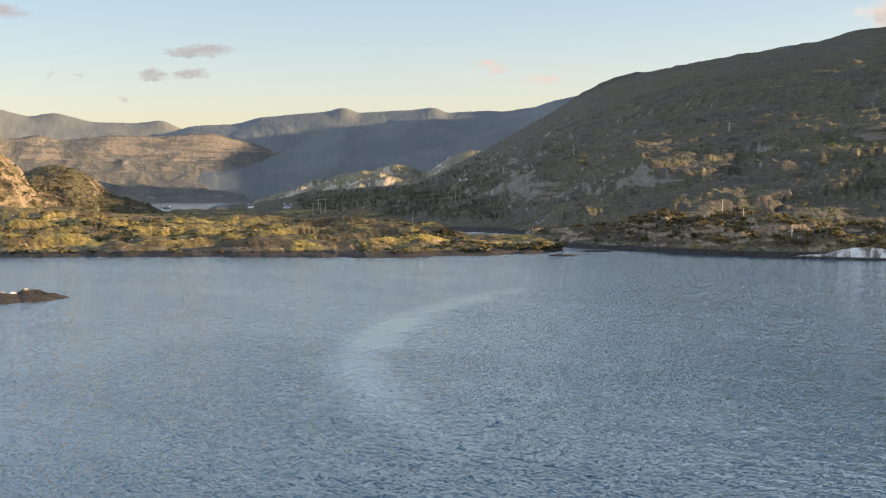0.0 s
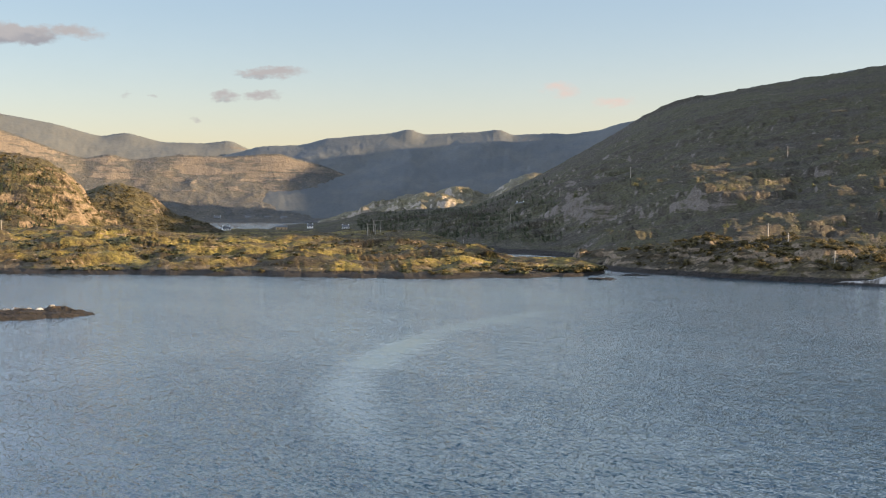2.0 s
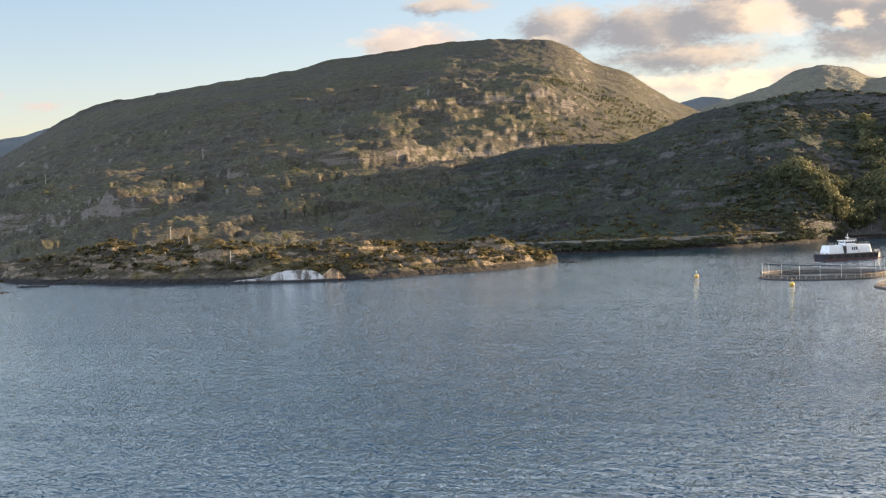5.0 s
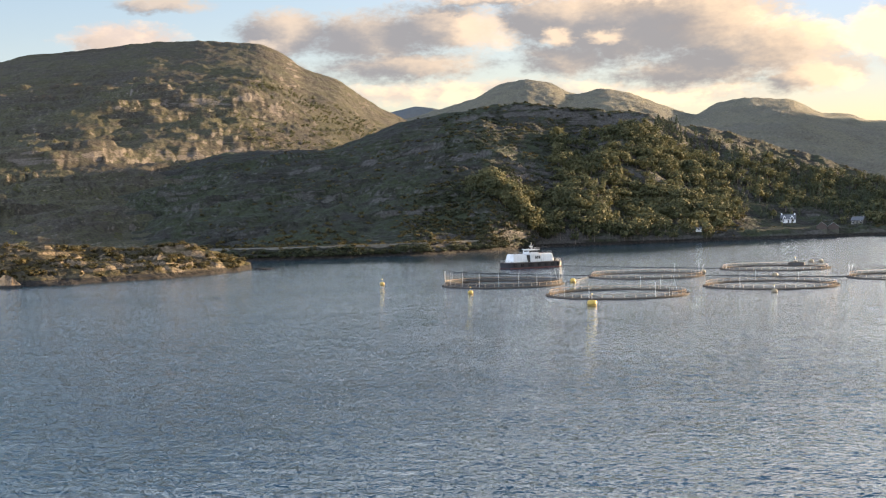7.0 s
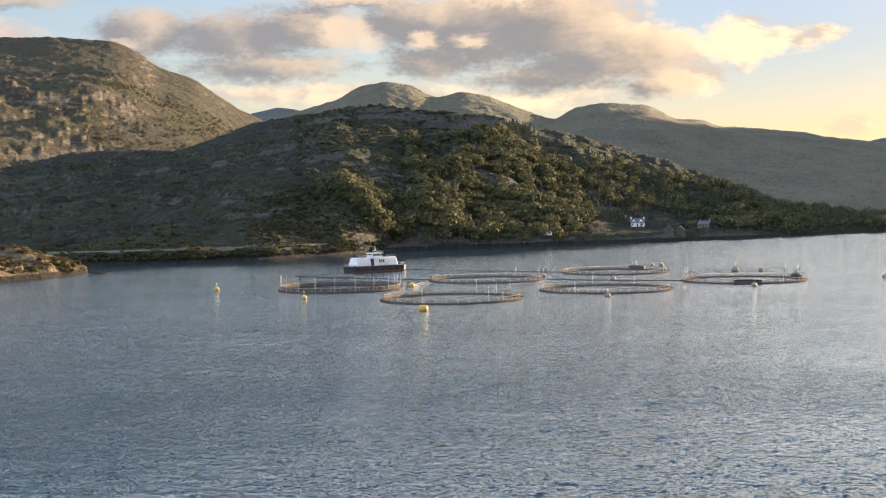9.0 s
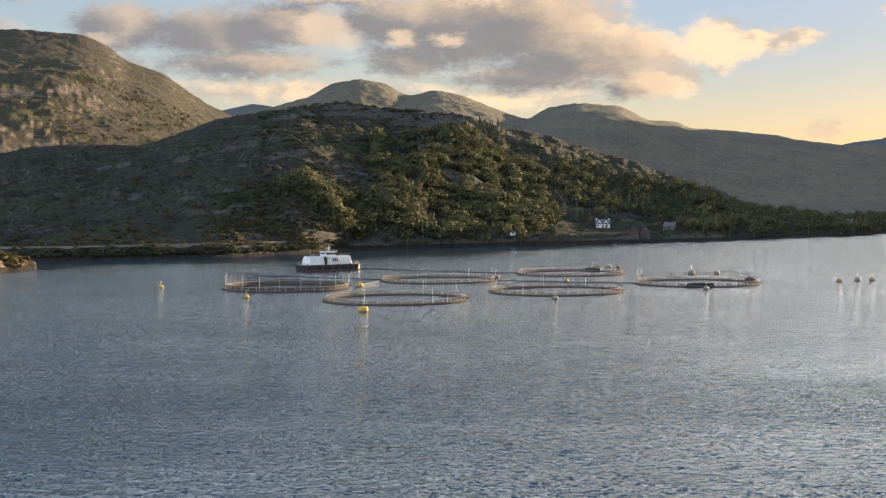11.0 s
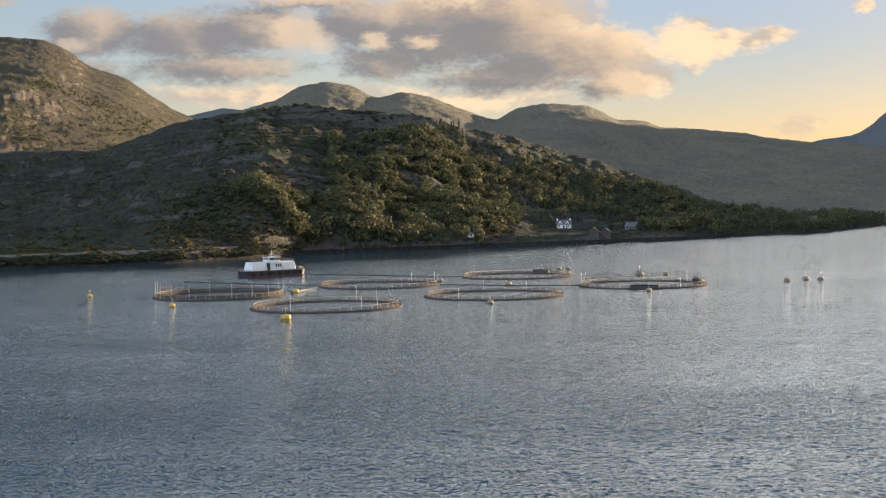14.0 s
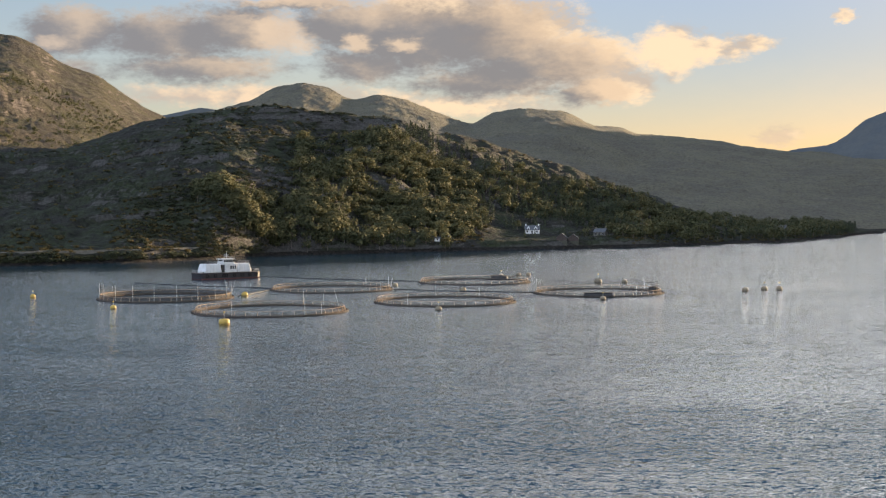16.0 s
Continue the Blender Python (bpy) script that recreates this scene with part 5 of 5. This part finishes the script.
    for s in (-1, 1):
        part("side_window", block(bmesh.new(), (-0.1 + s * 2.33 - 0.06, -1.6, 6.4), (-0.1 + s * 2.33 + 0.06, 1.6, 7.1), 0.02), M_GLASS, bridge)
    part("wheelhouse_roof", block(bmesh.new(), (-2.9, -2.6, 7.4), (2.7, 2.6, 7.6), 0.06), M_WHITE, bridge)
    part("roof_rail", rails(bmesh.new(), [(-2.7, -2.4, 7.6), (2.5, -2.4, 7.6), (2.5, 2.4, 7.6)], 0.7), M_POLE, bridge)
    mast = part("mast", tube(bmesh.new(), [(0.2, 0, 7.5), (0.2, 0, 9.2), (0.2, 0, 10.6)], [0.14, 0.10, 0.05], 8), M_WHITE, ob, "white mast")
    part("crosstree", tube(bmesh.new(), [(-0.9, 0, 9.2), (1.3, 0, 9.2)], 0.05, 6), M_WHITE, mast)
    part("radar", block(bmesh.new(), (-0.8, -0.15, 8.5), (0.9, 0.15, 8.75), 0.05), M_WHITE, mast)
    arm = part("crane_arm", tube(bmesh.new(), [(4.2, 0.5, 6.4), (4.2, 0.5, 8.2), (7.6, 0.3, 8.4), (9.0, 0.2, 7.9)], [0.2, 0.17, 0.13, 0.08], 7), M_DARK, ob, "dark folded crane arm")
    part("hook", hoop(0.18, 0.05, 0, 5, 12), M_DARK, arm).matrix_basis = pose(9.0, 0.2, 7.5, 90)
    part("deck_rail", rails(bmesh.new(), [(-12.6, -3.9, 2.4), (-12.6, 3.9, 2.4)], 1.0), M_POLE, ob)
    part("deck_rail", rails(bmesh.new(), [(9.8, -3.9, 2.4), (12.8, -3.0, 2.4), (12.8, 3.0, 2.4)], 1.0), M_POLE, ob)
    tyre = bpy.data.meshes.new("fender")
    bm = hoop(0.55, 0.2, 0, 7, 18)
    bm.to_mesh(tyre)
    bm.free()
    tyre.materials.append(M_TYRE)
    for x in (-10.5, -7.0, -3.4, -2.3, 1.2, 4.6, 8.0, 10.8):
        shared("fender", tyre, ob, pose(x, -4.35, 1.4, 90, 0, 0))
    for x in (-11.8, 10.6):
        part("bollard", tube(bmesh.new(), [(x, -3.4, 2.4), (x, -3.4, 3.0)], 0.22, 8), M_DARK, ob)
    part("winch", lathe([(0.5, 2.4), (0.8, 2.5), (0.5, 2.7), (0.5, 3.3), (0.8, 3.4), (0.7, 3.5)], 12), M_DARK, ob, "dark deck winch").matrix_basis = pose(11.2, -1.4, 0)
    return ob


barge_a, barge_b = place(-8.72, 496), place(-5.98, 512)
mid = (barge_a + barge_b) / 2
feed_barge(pose(mid.x, mid.y, 0, 0, 0, math.degrees(math.atan2(barge_b.y - barge_a.y, barge_b.x - barge_a.x)))).scale = (0.95, 0.95, 0.95)


# ---- houses, sheds and poles ----
def house(land, az, r, w, d, h, roof, label, turn=0.0, wall=M_WHITE, dormers=0, windows=3, name="house", group="houses along the shore", storeys=1, z=None):
    """A gabled house, its long side facing the water: walls, roof, windows with frames, door, chimneys, dormers."""
    if z is None:
        half = math.degrees(w / 2 / r)
        z = max(on(land, az + s * half, r - d / 2) for s in (-1, 0, 1)) + 0.1
    ob = thing(name, facing(az, r, z, turn), label, name.replace("_", " "), group)
    part("plinth", block(bmesh.new(), (-w / 2 - 0.1, -d / 2 - 0.1, -7.0), (w / 2 + 0.1, d / 2 + 0.1, 0.15)), M_PLINTH, ob)
    bm = bmesh.new()
    prof = [(-d / 2, 0.1), (d / 2, 0.1), (d / 2, h), (0, h + roof), (-d / 2, h)]
    ends = [[bm.verts.new((x, y, zz)) for y, zz in prof] for x in (-w / 2, w / 2)]
    for k in range(5):
        bm.faces.new((ends[0][k], ends[0][(k + 1) % 5], ends[1][(k + 1) % 5], ends[1][k]))
    bm.faces.new(ends[0][::-1])
    bm.faces.new(ends[1])
    part("wall", bm, wall, ob)
    for s in (-1, 1):
        bm = bmesh.new()
        e = 0.35
        pts = [(0, h + roof + 0.12), (s * (d / 2 + e), h - roof * e / (d / 2) + 0.12), (s * (d / 2 + e), h - roof * e / (d / 2) - 0.06), (0, h + roof - 0.06)]
        ends = [[bm.verts.new((x, y, zz)) for y, zz in pts] for x in (-w / 2 - 0.3, w / 2 + 0.3)]
        for k in range(4):
            bm.faces.new((ends[0][k], ends[0][(k + 1) % 4], ends[1][(k + 1) % 4], ends[1][k]))
        bm.faces.new(ends[0][::-1])
        bm.faces.new(ends[1])
        part("roof", bm, M_SLATE, ob, "grey slate roof")
    for lv in range(storeys):
        for i in range(windows):
            x = -w / 2 + w * (i + 0.5) / windows
            zz = 0.95 + lv * 2.5
            if lv == 0 and windows > 2 and i == windows // 2:
                part("door", block(bmesh.new(), (x - 0.5, -d / 2 - 0.06, 0.15), (x + 0.5, -d / 2 + 0.04, 2.15), 0.02), M_DARK, ob, "dark front door")
                continue
            win = part("window", block(bmesh.new(), (x - 0.5, -d / 2 - 0.04, zz), (x + 0.5, -d / 2 + 0.04, zz + 1.3)), M_GLASS, ob, "dark window")
            bm = bmesh.new()
            for lo, hi in (((x - 0.58, zz - 0.08), (x + 0.58, zz)), ((x - 0.58, zz + 1.3), (x + 0.58, zz + 1.38)), ((x - 0.03, zz), (x + 0.03, zz + 1.3))):
                block(bm, (lo[0], -d / 2 - 0.09, lo[1]), (hi[0], -d / 2 - 0.03, hi[1]))
            part("window_frame", bm, M_WHITE, win)
    for i in range(dormers):
        x = -w / 2 + w * (i + 0.5) / dormers
        bm = bmesh.new()
        half = 1.0
        prof = [(x - half, h - 0.6), (x + half, h - 0.6), (x + half, h + roof * 0.35), (x, h + roof * 0.85), (x - half, h + roof * 0.35)]
        ends = [[bm.verts.new((px, yy, pz)) for px, pz in prof] for yy in (-d / 2 - 0.05, -0.2)]
        for k in range(5):
            bm.faces.new((ends[0][k], ends[0][(k + 1) % 5], ends[1][(k + 1) % 5], ends[1][k]))
        bm.faces.new(ends[0])
        bm.faces.new(ends[1][::-1])
        dm = part("dormer", bm, wall, ob, "white gabled dormer")
        part("dormer_window", block(bmesh.new(), (x - 0.45, -d / 2 - 0.1, h - 0.1), (x + 0.45, -d / 2 - 0.02, h + 1.0)), M_GLASS, dm)
    if name == "house":
        for s in (-1, 1):
            part("chimney", block(bmesh.new(), (s * (w / 2 - 0.55) - 0.4, -0.35, h + roof - 0.5), (s * (w / 2 - 0.55) + 0.4, 0.35, h + roof + 1.0), 0.03), wall, ob)
    return ob


def pole(land, az, r, h, label, arm=0, z=None, tilt=0.0):
    z = on(land, az, r) if z is None else z
    ob = thing("utility_pole", facing(az, r, z - 0.3) @ pose(0, 0, 0, 0, tilt, 0), label, "pole", "poles of the power line")
    part("shaft", tube(bmesh.new(), [(0, 0, -1.0), (0, 0, h * 0.5), (0, 0, h)], [0.26, 0.22, 0.17], 8), M_TIMBER, ob)
    if arm:
        part("crossarm", block(bmesh.new(), (-arm, -0.08, h - 0.6), (arm, 0.08, h - 0.42), 0.02), M_TIMBER, ob)
        for x in (-arm * 0.9, 0.0, arm * 0.9):
            part("insulator", lathe([(0.10, h - 0.42), (0.12, h - 0.3), (0.07, h - 0.2), (0.09, h - 0.12)], 8), M_DARK, ob).location.x = x
    return ob


house("wooded_hill", 4.1, 893, 9.6, 6.5, 2.9, 2.7, "white cottage with two dormers above the shore", 0, dormers=2)
house("wooded_hill", 5.47, 840, 5.6, 6.5, 2.2, 2.4, "small brown boat shed on the shore", 90, M_SHED, 0, 0, "boat_shed")
house("wooded_hill", 5.95, 844, 5.4, 6.5, 2.2, 2.3, "small red-brown boat shed beside its twin", 90, M_SHED, 0, 0, "boat_shed")
house("wooded_hill", 0.25, 795, 3.2, 2.6, 2.2, 0.7, "little white hut at the water's edge", 8, M_WHITE, 0, 1, "hut")
house("wooded_hill", 0.62, 799, 3.6, 2.6, 2.6, 0.6, "little tan wooden hut at the water's edge", 0, M_TAN, 0, 1, "hut")
house("wooded_hill", 7.0, 905, 8, 6, 3.0, 2.2, "grey cottage half hidden by trees", -20, M_STONE, 0, 3)
house("wooded_hill", 14.2, 1035, 11, 7, 4.6, 2.6, "grey house among trees near the point", 15, M_STONE, 0, 3)
house("great_hill", -45.9, 1374, 9.5, 7, 3.2, 2.6, "white house below the great hill", -35, M_WHITE, 0, 3)
house("low_point", -55.05, 1600, 7, 6, 5.0, 2.4, "tall narrow white house on the isthmus", 0, M_WHITE, 0, 2, storeys=2)
house("low_point", -51.3, 1500, 9, 7, 3.8, 2.8, "white gabled house by the road", 20, M_WHITE, 0, 3, z=9.0)
house("low_point", -58.8, 1480, 9, 6, 2.6, 2.2, "pale low house behind the meadow", 10, M_WHITE, 0, 3)
house("low_point", -56.3, 1600, 14, 8, 3.2, 2.0, "long pale shed on the isthmus", 0, M_TAN, 0, 3, "shed")
house("low_point", -53.6, 1450, 8, 6, 3.0, 2.0, "pale bungalow on the isthmus", 0, M_WHITE, 0, 3)
for az, r, w, tag in ((-58.4, 4000, 30, "far white farmhouse on the opposite shore"), (-57.0, 4005, 38, "far pale building on the opposite shore"),
                      (-56.2, 4010, 34, "far low house on the opposite shore"), (-55.5, 4000, 30, "far white house beside the far loch")):
    house("far_ridge", az, r, w * 0.7, 14, 8, 6, tag, 0, M_WHITE, 0, 3, group="houses on the far shore", z=4.0)

pole("wooded_headland", -36.9, 588, 7.0, "grey timber power pole on the headland", 0.9)
pole("wooded_headland", -37.5, 612, 8.0, "grey timber pole behind the headland rocks", 0.7)
pole("wooded_headland", -36.2, 560, 5.0, "short grey timber pole in the scrub")
pole("wooded_headland", -34.6, 505, 7.0, "thin grey pole near the water")
pole("great_hill", -34.6, 1134, 10.0, "grey timber pole on the hillside", 0.9)
pole("great_hill", -44.3, 1240, 11.0, "grey timber pole below the crags", 0.9)
pole("great_hill", -41.2, 1230, 11.0, "grey timber pole under the lit crag", 0.9)
pole("great_hill", -46.6, 1150, 9.0, "grey timber pole beside the lane", 0.8)
pole("low_point", -62.1, 1160, 9.0, "pale timber pole below the rounded knoll", 0.9)
pole("low_point", -68.9, 900, 9.0, "pale timber pole below the cliffs", 0.9)
pole("low_point", -49.2, 880, 8.0, "thin timber pole on the low point", 0.7)


def h_frame(land, az, r, h, label):
    z = on(land, az, r)
    ob = thing("h_frame_pole", facing(az, r, z - 0.3), label, "pole", "double poles of the power line")
    for x in (-3.2, 3.2):
        part("shaft", tube(bmesh.new(), [(x, 0, -1.0), (x, 0, h)], [0.3, 0.22], 8), M_TIMBER, ob)
    part("crossarm", block(bmesh.new(), (-4.6, -0.15, h - 0.5), (4.6, 0.15, h - 0.15), 0.03), M_TIMBER, ob)
    for x in (-4.2, 0, 4.2):
        part("insulator", lathe([(0.12, h - 0.15), (0.16, h), (0.08, h + 0.2)], 8), M_DARK, ob).location.x = x
    return ob


h_frame("low_point", -52.5, 1175, 12.0, "double timber power pole on the low point")
h_frame("low_point", -52.85, 1110, 11.0, "double timber power pole nearer the shore")


# ---- pale rock face and loose rocks ----
def boulder(name, m, size, mat, label, seed, category="rock", group="", rough=0.35, flat=1.0):
    bm = bmesh.new()
    bmesh.ops.create_icosphere(bm, subdivisions=4, radius=1.0)
    noise.seed_set(seed)
    for v in bm.verts:
        d = noise.fractal(v.co * 1.3 + Vector((seed, 0, 0)), 1.0, 2.0, 5) * rough
        q = noise.cell(v.co * 2.2 + Vector((0, seed, 0))) * rough * 0.4
        v.co = v.co * (1 + d + q)
        v.co = Vector((v.co.x * size[0], v.co.y * size[1], v.co.z * size[2] * (flat if v.co.z > 0 else 1)))
    ob = part(name, bm, mat)
    ob.matrix_basis = m
    return tagged(ob, label, category, group)




def rock_wall(profile, mat, label, seed):
    """A low cliff that rises from the water: a clefted face over a profile of (azimuth, height), and a rounded top that runs back into the land."""
    az = np.linspace(profile[0][0], profile[-1][0], 150)
    foot = np.interp(az, LAND["wooded_headland"][0], LAND["wooded_headland"][2]) - 3.0
    tall = along(profile, az)
    v = np.concatenate([np.linspace(0, 1, 22), np.linspace(1.1, 2, 10)])
    A, V = np.meshgrid(az, v)
    S = np.radians(A) * 475
    T = tall * (1 + 0.18 * fbm(S, S * 0 + seed, 4, 3, 0.6, seed))
    up = np.minimum(V, 1)
    Z = -0.8 + (T + 0.8) * np.where(V <= 1, up ** 0.8, 1 - 0.12 * (V - 1))
    cleft = ridged(S, Z * 0.25, 5.5, 3, 0.6, seed + 1)
    R = foot + 0.35 * Z + 0.6 * cleft * step(0.1, 0.4, up) + 0.6 * fbm(S, Z, 2.5, 3, 0.5, seed + 2) + np.maximum(0, V - 1) * 9
    ob = grid_mesh("pale_rock_face", R * np.sin(np.radians(A)), R * np.cos(np.radians(A)), Z, mat)
    return tagged(ob, label, "rock")


rock_wall([(-34.9, 0.1), (-34.6, 0.9), (-33.9, 1.4), (-33.2, 1.9), (-32.9, 3.2), (-32.4, 4.3), (-31.6, 4.6), (-31.0, 3.9), (-30.7, 2.2), (-30.5, 0.2)], M_PALE, "white streaked rock face above the water", 3)
rock_wall([(-30.75, 0.1), (-30.6, 3.0), (-30.3, 5.4), (-30.0, 4.6), (-29.8, 2.0), (-29.65, 0.1)], M_ORANGE, "orange sunlit end of the rock face", 6)
boulder("skerry", facing(-44.7, 500, -0.2), (6.0, 2.5, 0.8), M_ISLET, "low dark skerry off the point", 5, "rock", "skerries", 0.3)
boulder("skerry", facing(-43.0, 535, -0.2), (7.0, 2.0, 0.7), M_ISLET, "dark flat skerry in the channel", 8, "rock", "skerries", 0.3)
boulder("skerry", facing(-19.3, 545, -0.2), (4.0, 3.0, 0.9), M_ISLET, "dark skerry at the headland's end", 9, "rock", "skerries", 0.3)
for k, (az, r, size) in enumerate(((-72.0, 336.5, 0.55), (-71.6, 337.0, 0.7), (-71.1, 337.5, 0.5), (-70.7, 337.0, 0.6), (-70.2, 338.0, 0.45), (-72.6, 336.0, 0.4))):
    boulder("pale_boulder", facing(az, r, on("islet", az, r) + 0.1), (size * 1.6, size, size * 0.7), M_PALE, "pale lichen-whitened boulder on the dark islet", 20 + k, "rock", "boulders on the islet", 0.3)
